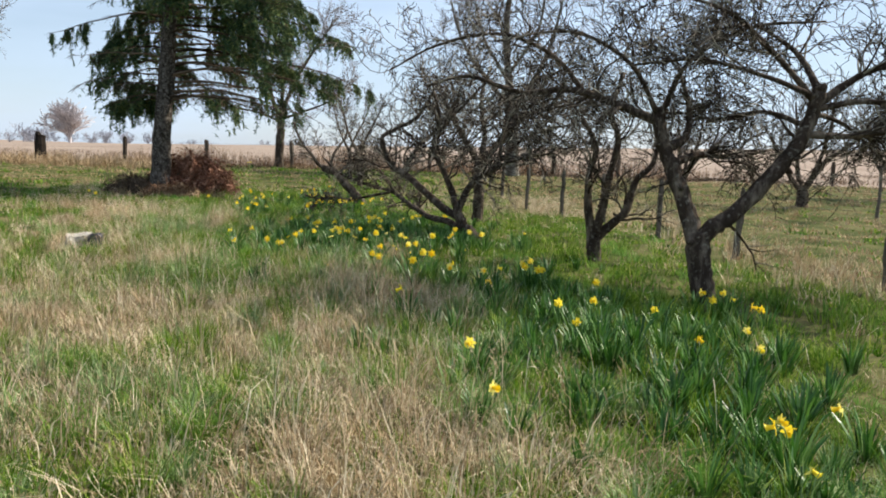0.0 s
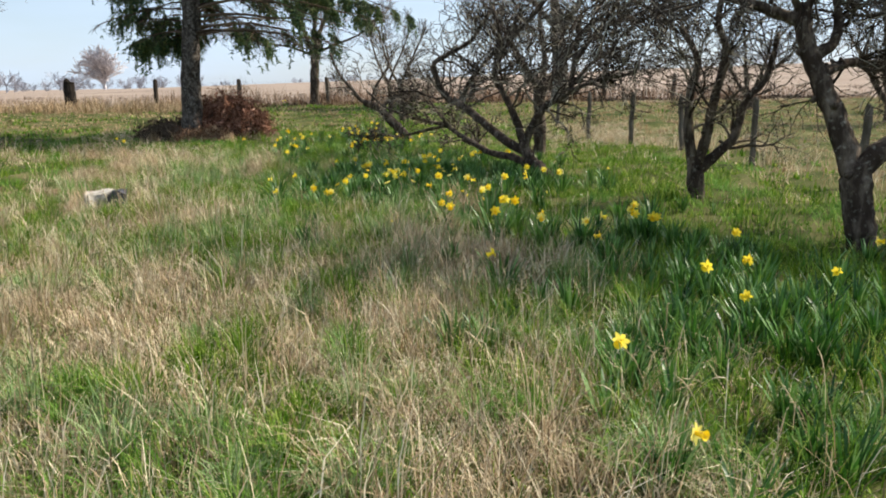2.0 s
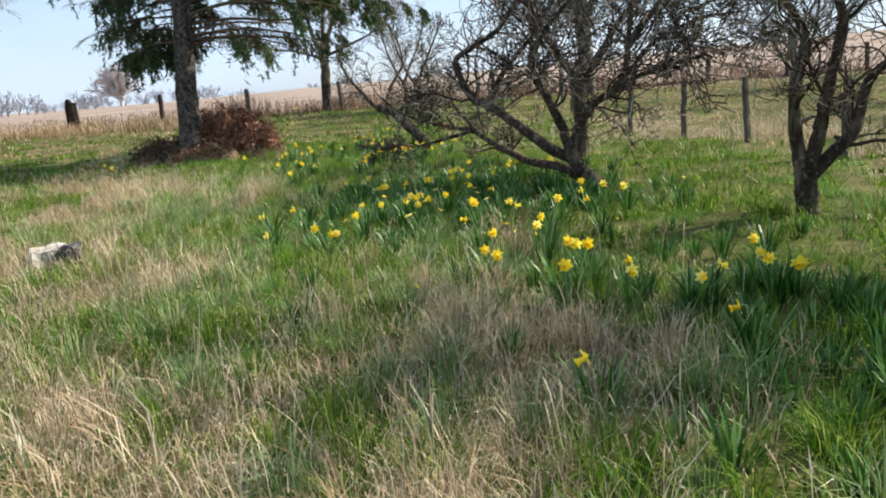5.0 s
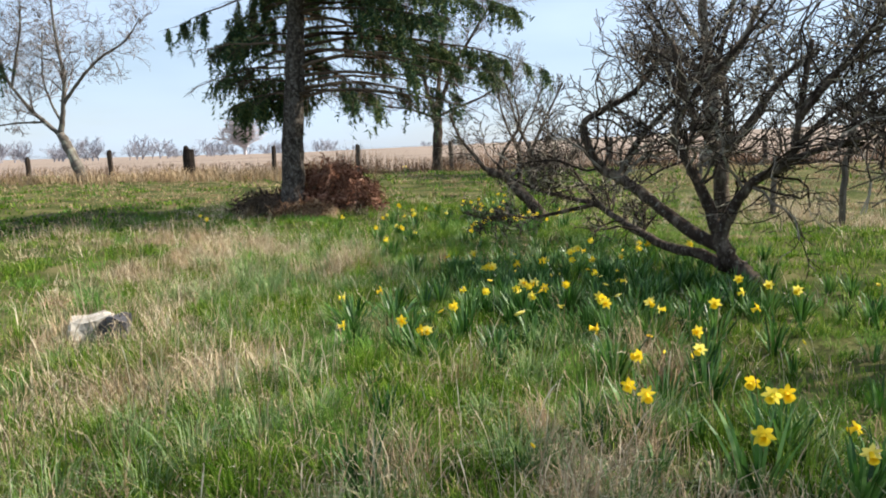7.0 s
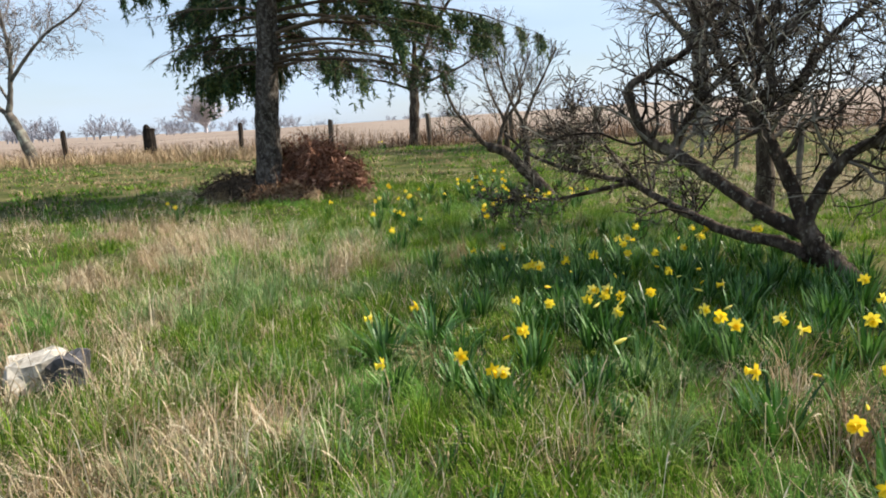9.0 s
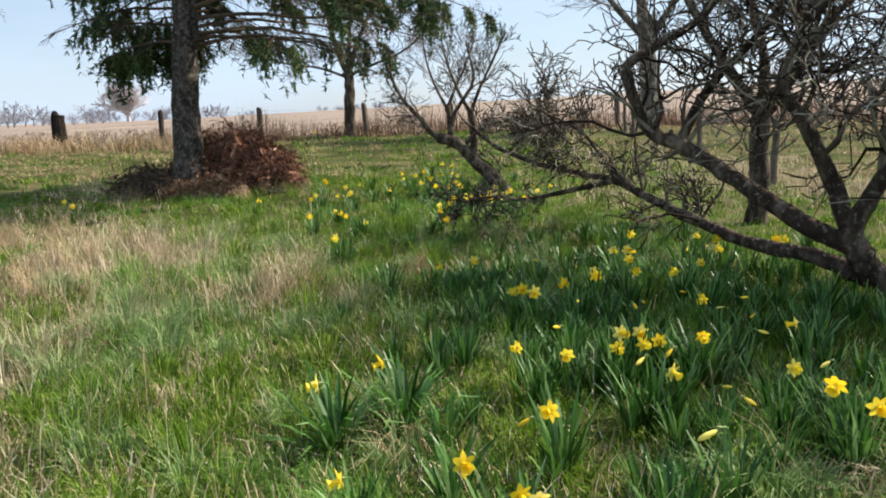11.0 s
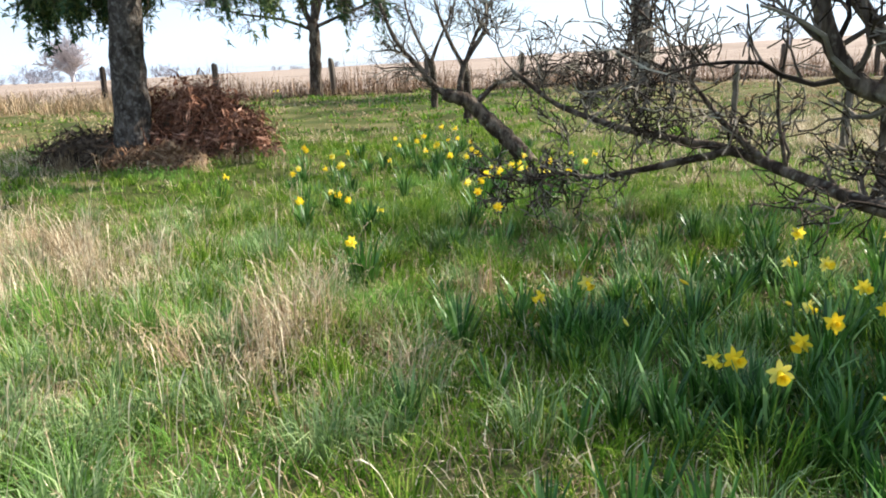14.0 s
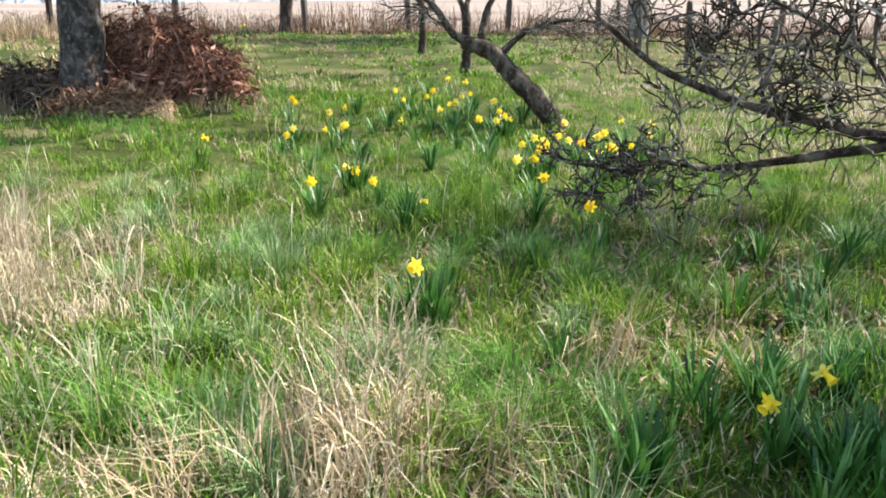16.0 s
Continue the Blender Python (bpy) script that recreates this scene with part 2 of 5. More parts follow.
def mesh_from(name, verts, faces, material, smooth_shade=False):
    me = bpy.data.meshes.new(name)
    me.from_pydata(verts, [], faces)
    me.materials.append(material)
    if smooth_shade:
        me.polygons.foreach_set("use_smooth", [True] * len(me.polygons))
    me.update()
    return me


def build_ground():
    xs, ys = axis(-26, 14, 0.36, 2600), axis(-2, 44, 0.36, 2600)
    gx, gy = np.meshgrid(xs, ys)
    v = np.stack([gx, gy, land(gx, gy)], -1).reshape(-1, 3)
    nx, ny = len(xs), len(ys)
    i = (np.arange(ny - 1)[:, None] * nx + np.arange(nx - 1)[None, :]).ravel()
    f = np.stack([i, i + 1, i + 1 + nx, i + nx], -1)
    ob = new("ground", mesh_from("ground", v.tolist(), f.tolist(), M_GROUND, True))
    tagged(ob, "uneven orchard meadow ground running into straw field", "ground", kind="structure")


build_ground()


# ---- shape helpers ----
class Shape:
    """Collects tubes, blades and rings into one mesh."""

    def __init__(self):
        self.v, self.f = [], []

    def tube(self, pts, radii, sides=6, cap=True):
        base = len(self.v)
        side = None
        for k, p in enumerate(pts):
            a = pts[min(k + 1, len(pts) - 1)] - pts[max(k - 1, 0)]
            if a.length < 1e-7:
                a = Vector((0, 0, 1))
            a.normalize()
            if side is None:
                side = a.orthogonal().normalized()
            else:
                side = side - a * side.dot(a)
                side = side.normalized() if side.length > 1e-6 else a.orthogonal().normalized()
            other = a.cross(side)
            r = radii[k]
            for j in range(sides):
                t = 2 * math.pi * j / sides
                self.v.append(p + side * (r * math.cos(t)) + other * (r * math.sin(t)))
        for k in range(len(pts) - 1):
            for j in range(sides):
                a0, b0 = base + k * sides + j, base + k * sides + (j + 1) % sides
                self.f.append((a0, b0, b0 + sides, a0 + sides))
        if cap:
            self.f.append(tuple(range(len(self.v) - sides, len(self.v))))
            self.f.append(tuple(range(base + sides - 1, base - 1, -1)))

    def poly(self, pts):
        base = len(self.v)
        self.v.extend(pts)
        self.f.append(tuple(range(base, base + len(pts))))

    def strip(self, left, right):
        base = len(self.v)
        for a, b in zip(left, right):
            self.v.extend((a, b))
        for k in range(len(left) - 1):
            i = base + 2 * k
            self.f.append((i, i + 1, i + 3, i + 2))

    def mesh(self, name, material, smooth_shade=True):
        return mesh_from(name, [tuple(p) for p in self.v], self.f, material, smooth_shade)


def part(name, me, parent, label=""):
    ob = new(name, me)
    ob.parent = parent
    if label:
        tagged(ob, label)
    return ob


def thing(name, at, label, category, group="", kind=""):
    ob = new(name)
    ob.location = at
    return tagged(ob, label, category, group, kind)


def spline(pts, per=5):
    """A smooth line through the points."""
    p = [Vector(q) for q in pts]
    p = [p[0] * 2 - p[1]] + p + [p[-1] * 2 - p[-2]]
    out = []
    for i in range(1, len(p) - 2):
        for k in range(per):
            t = k / per
            a, b, c, d = p[i - 1], p[i], p[i + 1], p[i + 2]
            out.append(0.5 * (2 * b + (c - a) * t + (2 * a - 5 * b + 4 * c - d) * t * t + (3 * b - a - 3 * c + d) * t ** 3))
    out.append(p[-2])
    return out


def limb_tube(shape, pts, r0, r1, sides=10, rough=0.06, rng=random, per=5, flare=0.0, taper=0.9):
    """A limb through the points: uneven, tapering, with knots."""
    line = spline(pts, per)
    n = len(line)
    radii = []
    for k in range(n):
        u = k / (n - 1)
        r = r0 + (r1 - r0) * u ** taper
        r *= 1 + rng.uniform(-rough, rough)
        r *= 1 + flare * max(0, 1 - u * 4) ** 2
        radii.append(r)
    line2 = [p + Vector((rng.uniform(-1, 1), rng.uniform(-1, 1), rng.uniform(-1, 1))) * (radii[k] * rough * (0 if k == 0 else 1.2)) for k, p in enumerate(line)]
    shape.tube(line2, radii, sides)
    return line2, radii


def rand_dir(rng):
    while True:
        v = Vector((rng.uniform(-1, 1), rng.uniform(-1, 1), rng.uniform(-1, 1)))
        if 0.05 < v.length < 1:
            return v.normalized()


def grow(shape, p, d, length, r, level, rng, st):
    """A branch and its twigs. st: crook, up, kids (by level), ratio, spread, rmin."""
    n = 6 if level > 1 else (4 if level == 1 else 2)
    pts, radii = [p.copy()], [r]
    dirs = [d.normalized()]
    q, e = p.copy(), d.normalized()
    step = length / n
    tip = max(st["rmin"], r * 0.35)
    for k in range(n):
        e = (e + rand_dir(rng) * st["crook"] + Vector((0, 0, st["up"])) * (0.5 + 0.5 * (k / n))).normalized()
        q = q + e * step
        pts.append(q.copy())
        dirs.append(e.copy())
        radii.append(r + (tip - r) * (k + 1) / n)
    shape.tube(pts, radii, 5 if level > 1 else 3, cap=False)
    if level <= 0:
        return
    kids = st["kids"][level]
    kids = int(kids * rng.uniform(0.7, 1.3) + 0.5)
    for _ in range(kids):
        u = rng.uniform(0.15, 1.0) * n
        k = min(int(u), n - 1)
        at = pts[k].lerp(pts[k + 1], u - k)
        axis_d = dirs[k + 1]
        off = rand_dir(rng)
        off = (off - axis_d * off.dot(axis_d)).normalized()
        nd = (axis_d * st["ahead"] + off * st["spread"] + Vector((0, 0, st["lift"]))).normalized()
        grow(shape, at, nd, length * st["ratio"] * rng.uniform(0.6, 1.25) * (1.15 - 0.4 * u / n), max(st["rmin"], radii[k] * 0.6), level - 1, rng, st)


def shoots(shape, line, radii, rng, st, count, length, level, start=0.2, outward=None):
    """Branches that leave a limb along its length."""
    n = len(line) - 1
    for _ in range(count):
        u = rng.uniform(start, 1.0) ** 0.8 * n
        k = min(int(u), n - 1)
        at = line[k].lerp(line[k + 1], u - k)
        ax = (line[k + 1] - line[k]).normalized()
        off = rand_dir(rng)
        off = (off - ax * off.dot(ax)).normalized()
        if outward is not None and off.z < -0.2:
            off = -off
        nd = ax * st["ahead"] + off * st["spread"] + Vector((0, 0, st["lift"]))
        if outward is not None:
            nd += outward
        grow(shape, at, nd.normalized(), length * rng.uniform(0.6, 1.3), max(st["rmin"], min(radii[k] * 0.33, st.get("thick", 0.015))), level, rng, st)


APPLE_STYLE = dict(crook=0.42, up=0.03, kids={3: 6, 2: 7, 1: 5}, ratio=0.5, spread=0.95, ahead=0.75, lift=0.05, rmin=0.0030, more=1.0, thick=0.022)


def apple_tree(name, base, trunk, limbs, label, seed, style=APPLE_STYLE, bark=M_APPLE, twig=M_TWIG, group="orchard trees"):
    """trunk: (points, r0, r1); limbs: (points, r0, r1, shoots, length, level). Points from the foot of the tree."""
    rng = random.Random(seed)
    root = thing(name, base, label, "tree", group)
    s = Shape()
    limb_tube(s, trunk[0], trunk[1], trunk[2], 14, 0.08, rng, 6, flare=0.25)
    part("trunk", s.mesh("trunk", bark), root)
    tw = Shape()
    for pts, r0, r1, count, length, level, *rise in limbs:
        s = Shape()
        line, radii = limb_tube(s, pts, r0, r1, 9, 0.09, rng, 5)
        for _ in range(int(3 + len(pts))):
            k = rng.randrange(1, len(line) - 1)
            d = rand_dir(rng)
            s.tube([line[k], line[k] + d * radii[k] * rng.uniform(1.2, 1.9)], [radii[k] * 0.55, radii[k] * 0.3], 6)
        part("limb", s.mesh("limb", bark), root)
        shoots(tw, line, radii, rng, style, int(count * style.get("more", 1.0)), length, level, outward=Vector(rise[0]) if rise else None)
    part("crown", tw.mesh("crown", twig, False), root, "fine crooked grey-brown twigs")
    return root


def rel(base, pts):
    return [(x - base[0], y - base[1], z - base[2]) for x, y, z in pts]


# ---- orchard: three old apple trees beside the walk ----
B1 = (-0.12, 15.25, gz(-0.12, 15.25) - 0.05)
apple_tree("apple_tree", B1,
           (rel(B1, [(0.12, 15.22, -0.08), (0.0, 15.24, 0.08), (-0.13, 15.25, 0.2), (-0.22, 15.28, 0.35), (-0.27, 15.3, 0.5)]), 0.098, 0.08),
           [(rel(B1, [(-0.12, 15.26, 0.12), (-0.42, 15.5, 0.25), (-0.75, 15.9, 0.28), (-1.08, 16.6, 0.38), (-1.39, 17.2, 0.52), (-1.64, 17.7, 0.63), (-1.98, 17.9, 0.7), (-2.41, 18.1, 0.8), (-2.85, 18.3, 0.97), (-3.2, 18.5, 1.25)]), 0.066, 0.018, 30, 0.62, 2, (-0.15, 0, 0.02)),
            (rel(B1, [(-1.64, 17.7, 0.63), (-2.05, 17.85, 0.53), (-2.57, 18.0, 0.42), (-2.85, 17.95, 0.47), (-3.1, 18.05, 0.40), (-3.4, 18.0, 0.44)]), 0.034, 0.006, 26, 0.4, 2),
            (rel(B1, [(-1.5, 17.45, 0.58), (-1.75, 17.6, 0.85), (-2.0, 17.7, 1.15), (-2.5, 17.8, 1.4)]), 0.030, 0.010, 20, 0.6, 2),
            (rel(B1, [(-0.22, 15.28, 0.35), (-0.52, 15.42, 0.5), (-0.93, 15.8, 0.8), (-1.27, 16.1, 1.05), (-1.5, 16.2, 1.16), (-1.62, 16.2, 1.38), (-1.7, 16.2, 1.68), (-1.45, 16.3, 1.86), (-1.12, 16.32, 2.05), (-0.8, 16.35, 2.5)]), 0.078, 0.030, 26, 0.9, 2),
            (rel(B1, [(-1.3, 16.12, 1.07), (-1.06, 16.2, 1.5), (-0.64, 16.2, 1.96), (-0.3, 16.1, 2.5)]), 0.047, 0.021, 18, 0.9, 2),
            (rel(B1, [(-0.27, 15.3, 0.48), (-0.38, 15.35, 0.8), (-0.56, 15.4, 1.2), (-0.72, 15.45, 1.5), (-0.6, 15.5, 1.9), (-0.75, 15.5, 2.5)]), 0.074, 0.025, 26, 0.95, 2),
            (rel(B1, [(-0.26, 15.3, 0.46), (-0.12, 15.25, 0.8), (0.06, 15.2, 1.05), (0.37, 15.2, 1.24), (0.46, 15.2, 1.8), (0.55, 15.25, 2.4)]), 0.066, 0.025, 26, 0.95, 2),
            (rel(B1, [(0.45, 15.2, 1.7), (0.8, 15.3, 2.1), (1.4, 15.4, 2.35), (2.0, 15.5, 2.5)]), 0.036, 0.012, 26, 0.9, 2),
            (rel(B1, [(0.36, 15.2, 1.26), (0.8, 15.5, 1.7), (1.4, 15.7, 1.95), (1.9, 15.8, 2.0)]), 0.034, 0.012, 25, 0.85, 2),
            (rel(B1, [(0.3, 15.2, 1.22), (0.8, 15.0, 1.4), (1.3, 14.9, 1.5)]), 0.039, 0.013, 24, 0.8, 2),
            (rel(B1, [(0.45, 15.2, 1.65), (0.9, 14.9, 2.3), (1.2, 14.7, 2.75), (1.7, 14.6, 2.9)]), 0.034, 0.012, 20, 0.9, 2),
            (rel(B1, [(-0.62, 15.48, 1.85), (-0.1, 15.5, 2.4), (0.3, 15.5, 2.9)]), 0.034, 0.012, 16, 0.9, 2),
            (rel(B1, [(-1.42, 17.25, 0.54), (-1.5, 17.25, 1.0), (-1.46, 17.25, 1.45), (-1.58, 17.25, 1.95)]), 0.014, 0.005, 8, 0.3, 1),
            (rel(B1, [(-2.3, 18.05, 0.78), (-2.38, 18.05, 1.2), (-2.3, 18.1, 1.6), (-2.5, 18.1, 2.0)]), 0.012, 0.005, 12, 0.35, 1)],
           "old spreading bare apple tree with low limbs", 11, dict(APPLE_STYLE, crook=0.58, rmin=0.0052, kids={3: 6, 2: 7, 1: 3}, spread=1.05))

B2 = (1.70, 12.69, gz(1.70, 12.69) - 0.06)
apple_tree("apple_tree", B2,
           (rel(B2, [(1.72, 12.7, -0.08), (1.7, 12.7, 0.12), (1.68, 12.7, 0.38)]), 0.105, 0.095),
           [(rel(B2, [(1.68, 12.7, 0.32), (1.60, 12.7, 0.67), (1.58, 12.72, 1.2), (1.66, 12.75, 1.6), (1.45, 12.8, 2.0)]), 0.075, 0.03, 12, 0.75, 2),
            (rel(B2, [(1.69, 12.7, 0.34), (1.78, 12.66, 0.75), (1.83, 12.62, 1.14), (1.93, 12.6, 1.69), (1.82, 12.6, 2.07), (1.95, 12.6, 2.6)]), 0.07, 0.028, 13, 0.8, 2),
            (rel(B2, [(1.7, 12.7, 0.33), (1.91, 12.75, 0.52), (2.13, 12.8, 0.74), (2.26, 12.85, 1.16), (2.47, 12.9, 1.38), (2.6, 12.95, 1.9)]), 0.075, 0.028, 12, 0.75, 2)],
           "small bare apple tree with three crooked stems", 12)

B3 = (2.43, 9.95, gz(2.43, 9.95) - 0.05)
apple_tree("apple_tree", B3,
           (rel(B3, [(2.47, 9.95, -0.20), (2.43, 9.95, 0.07), (2.37, 9.95, 0.40), (2.32, 9.95, 0.73)]), 0.128, 0.125),
           [(rel(B3, [(2.32, 9.95, 0.60), (2.22, 10.02, 0.95), (2.10, 10.12, 1.28), (1.98, 10.22, 1.62), (1.93, 10.29, 1.87), (1.96, 10.33, 1.99)]), 0.098, 0.066, 3, 0.6, 1),
            (rel(B3, [(1.97, 10.29, 1.85), (1.73, 10.33, 1.93), (1.48, 10.40, 2.04), (0.99, 10.47, 2.18), (0.47, 10.58, 2.14), (-0.11, 10.70, 2.31), (-0.57, 10.82, 2.20)]), 0.059, 0.013, 25, 0.95, 2),
            (rel(B3, [(1.16, 10.45, 2.13), (0.81, 10.58, 2.54), (0.23, 10.70, 2.78), (-0.46, 10.82, 2.66), (-1.03, 10.93, 2.37)]), 0.032, 0.010, 14, 0.8, 2),
            (rel(B3, [(1.93, 10.30, 1.91), (1.56, 10.12, 2.43), (0.93, 10.01, 2.72), (0.12, 10.01, 2.60)]), 0.032, 0.010, 13, 0.85, 2),
            (rel(B3, [(1.96, 10.31, 1.94), (2.20, 10.24, 2.49), (2.77, 10.12, 2.83), (3.47, 10.01, 2.89)]), 0.035, 0.010, 18, 0.85, 2),
            (rel(B3, [(1.95, 10.20, 1.56), (2.22, 10.35, 1.69), (2.33, 10.63, 2.02), (2.20, 10.93, 2.66)]), 0.065, 0.015, 12, 0.9, 2),
            (rel(B3, [(2.06, 10.18, 1.41), (2.49, 10.65, 1.53), (2.95, 10.98, 1.51), (3.53, 11.36, 1.62)]), 0.054, 0.015, 18, 0.8, 2),
            (rel(B3, [(2.33, 9.95, 0.58), (2.45, 9.93, 0.76), (2.65, 9.94, 0.90), (3.01, 10.00, 1.27), (3.34, 10.07, 1.70), (3.50, 10.12, 2.14), (3.52, 10.12, 2.26)]), 0.098, 0.066, 3, 0.6, 1),
            (rel(B3, [(3.49, 10.12, 2.08), (3.00, 10.01, 2.54), (2.43, 9.89, 2.95), (1.74, 9.89, 3.12)]), 0.039, 0.011, 30, 0.95, 2),
            (rel(B3, [(3.50, 10.12, 2.14), (2.89, 9.89, 2.31), (2.20, 9.78, 2.45), (1.50, 9.72, 2.37)]), 0.032, 0.010, 18, 0.8, 2),
            (rel(B3, [(3.50, 10.12, 2.08), (4.04, 10.24, 2.43), (4.62, 10.35, 2.54), (5.31, 10.47, 2.43)]), 0.049, 0.013, 34, 0.95, 2),
            (rel(B3, [(3.46, 10.11, 2.02), (3.93, 10.01, 2.11), (4.61, 9.88, 2.02), (5.37, 9.70, 1.79)]), 0.037, 0.011, 30, 0.85, 2),
            (rel(B3, [(3.41, 10.03, 1.76), (3.88, 10.15, 1.76), (4.47, 10.28, 1.83), (5.14, 10.37, 1.73)]), 0.043, 0.013, 28, 0.8, 2),
            (rel(B3, [(3.52, 10.12, 2.20), (3.41, 10.58, 2.66), (3.12, 11.16, 3.06)]), 0.043, 0.013, 18, 0.95, 2),
            (rel(B3, [(3.42, 10.08, 1.84), (3.05, 10.4, 2.0), (2.65, 10.7, 1.92), (2.25, 10.9, 2.0)]), 0.030, 0.010, 30, 0.75, 2),
            (rel(B3, [(3.46, 10.1, 1.98), (3.9, 10.6, 1.95), (4.5, 10.9, 1.75), (5.0, 11.1, 1.8)]), 0.032, 0.010, 28, 0.8, 2)],
           "old bare forked apple tree with thick dark limbs", 13, dict(APPLE_STYLE, crook=0.5, rmin=0.0040, kids={3: 6, 2: 7, 1: 4}))

# ---- further trees ----
def simple_tree(name, x, y, trunk, r0, r1, limbs, label, seed, style, group="", bark=M_GREYBARK, twig=M_FARTWIG):
    """A tree whose points are given from its foot."""
    base = (x, y, gz(x, y) - 0.08)
    return apple_tree(name, base, (trunk, r0, r1), limbs, label, seed, style, bark, twig, group)


FINE = dict(crook=0.24, up=0.10, kids={3: 6, 2: 6, 1: 5}, ratio=0.5, spread=0.75, ahead=0.85, lift=0.18, rmin=0.005, thick=0.025)
HAZY = dict(crook=0.5, up=0.02, kids={3: 6, 2: 7, 1: 4}, ratio=0.5, spread=0.95, ahead=0.75, lift=0.08, rmin=0.0075, thick=0.035, more=1.25)
TALL = dict(crook=0.42, up=0.03, kids={3: 6, 2: 8, 1: 5}, ratio=0.5, spread=0.9, ahead=0.8, lift=0.1, rmin=0.007, thick=0.03, more=1.35)

# trunk behind the spreading apple tree
simple_tree("apple_tree", 0.1, 18.97, [(0, 0, -0.1), (0.02, 0, 0.5), (0.0, 0, 1.1), (0.05, 0, 1.5)], 0.125, 0.105,
            [([(0.05, 0, 1.3), (-0.3, 0.1, 1.8), (-0.7, 0.2, 2.5), (-1.0, 0.3, 3.1)], 0.09, 0.025, 14, 0.9, 2),
             ([(0.05, 0, 1.35), (0.4, 0.1, 1.8), (0.8, 0.1, 2.4), (1.3, 0.1, 2.8)], 0.09, 0.025, 14, 0.9, 2),
             ([(0.04, 0, 1.4), (0.1, 0.3, 2.0), (0.0, 0.5, 2.8), (0.2, 0.6, 3.5)], 0.08, 0.02, 14, 0.9, 2)],
            "bare apple tree with an upright trunk", 21, APPLE_STYLE, "orchard trees", M_APPLE, M_TWIG)

# leaning apple tree past the low limb
simple_tree("leaning_apple_tree", -2.9, 22.4, [(0.15, 0, -0.15), (-0.08, 0, 0.2), (-0.38, 0.05, 0.52), (-0.62, 0.1, 0.75), (-0.81, 0.1, 0.92), (-1.08, 0.1, 1.0)], 0.13, 0.085,
            [([(-1.0, 0.1, 0.98), (-1.2, 0.1, 1.1), (-1.4, 0.1, 1.36), (-1.7, 0.2, 1.7), (-1.9, 0.2, 2.2)], 0.06, 0.02, 14, 0.7, 2),
             ([(-0.7, 0.1, 0.82), (-0.4, 0.2, 1.1), (0.1, 0.3, 1.25), (0.6, 0.4, 1.2)], 0.045, 0.015, 18, 0.7, 2),
             ([(-0.9, 0.1, 0.96), (-0.8, 0.2, 1.4), (-0.5, 0.3, 1.9), (-0.6, 0.4, 2.5)], 0.05, 0.015, 14, 0.8, 2)],
            "bare apple tree leaning low over daffodils", 22, APPLE_STYLE, "orchard trees", M_APPLE, M_TWIG)

for k, (x, y, h) in enumerate(((-4.77, 32.2, 3.2), (-3.83, 28.3, 3.0))):
    simple_tree("young_tree", x, y, [(0, 0, -0.1), (0.02, 0, 0.5), (0.0, 0, 1.0), (-0.05, 0, 1.3)], 0.10, 0.08,
                [([(-0.05, 0, 1.2), (-0.35, 0, 1.8), (-0.6, 0.1, 2.5), (-0.7, 0.1, h)], 0.05, 0.015, 9, 0.8, 2),
                 ([(-0.05, 0, 1.2), (0.2, 0.1, 1.8), (0.5, 0.1, 2.4), (0.8, 0.1, h)], 0.05, 0.015, 9, 0.8, 2)],
                "young bare tree with a dark slim trunk", 23 + k, FINE, "orchard trees", M_APPLE, M_TWIG)

# tree by the far fence, under the spruce's skirts
simple_tree("bare_tree", -9.35, 39.6, [(0, 0, -0.1), (0.02, 0, 1.0), (0.06, 0, 2.0), (0.05, 0, 2.7)], 0.24, 0.17,
            [([(0.05, 0, 2.4), (-0.3, 0, 3.2), (-0.6, 0, 4.4), (-1.2, 0, 6.0), (-1.5, 0.2, 7.5)], 0.12, 0.03, 16, 1.6, 2),
             ([(0.05, 0, 2.5), (0.35, 0, 3.3), (0.9, 0.2, 4.6), (1.8, 0.2, 6.0), (2.6, 0.2, 7.2)], 0.12, 0.03, 16, 1.6, 2),
             ([(0.05, 0, 2.3), (-1.0, -0.2, 2.7), (-2.2, -0.3, 2.9), (-3.6, -0.4, 3.3)], 0.06, 0.02, 14, 1.1, 2),
             ([(0.05, 0, 2.4), (1.2, -0.2, 2.8), (2.4, -0.3, 3.3), (3.4, -0.4, 4.2)], 0.07, 0.02, 14, 1.2, 2),
             ([(0.05, 0, 2.6), (0.1, 0.3, 4.0), (0.3, 0.3, 6.0), (0.2, 0.4, 8.5)], 0.11, 0.03, 16, 1.6, 2)],
            "tall bare tree with a dark trunk by the fence", 31, TALL, "", M_APPLE, M_FARTWIG)

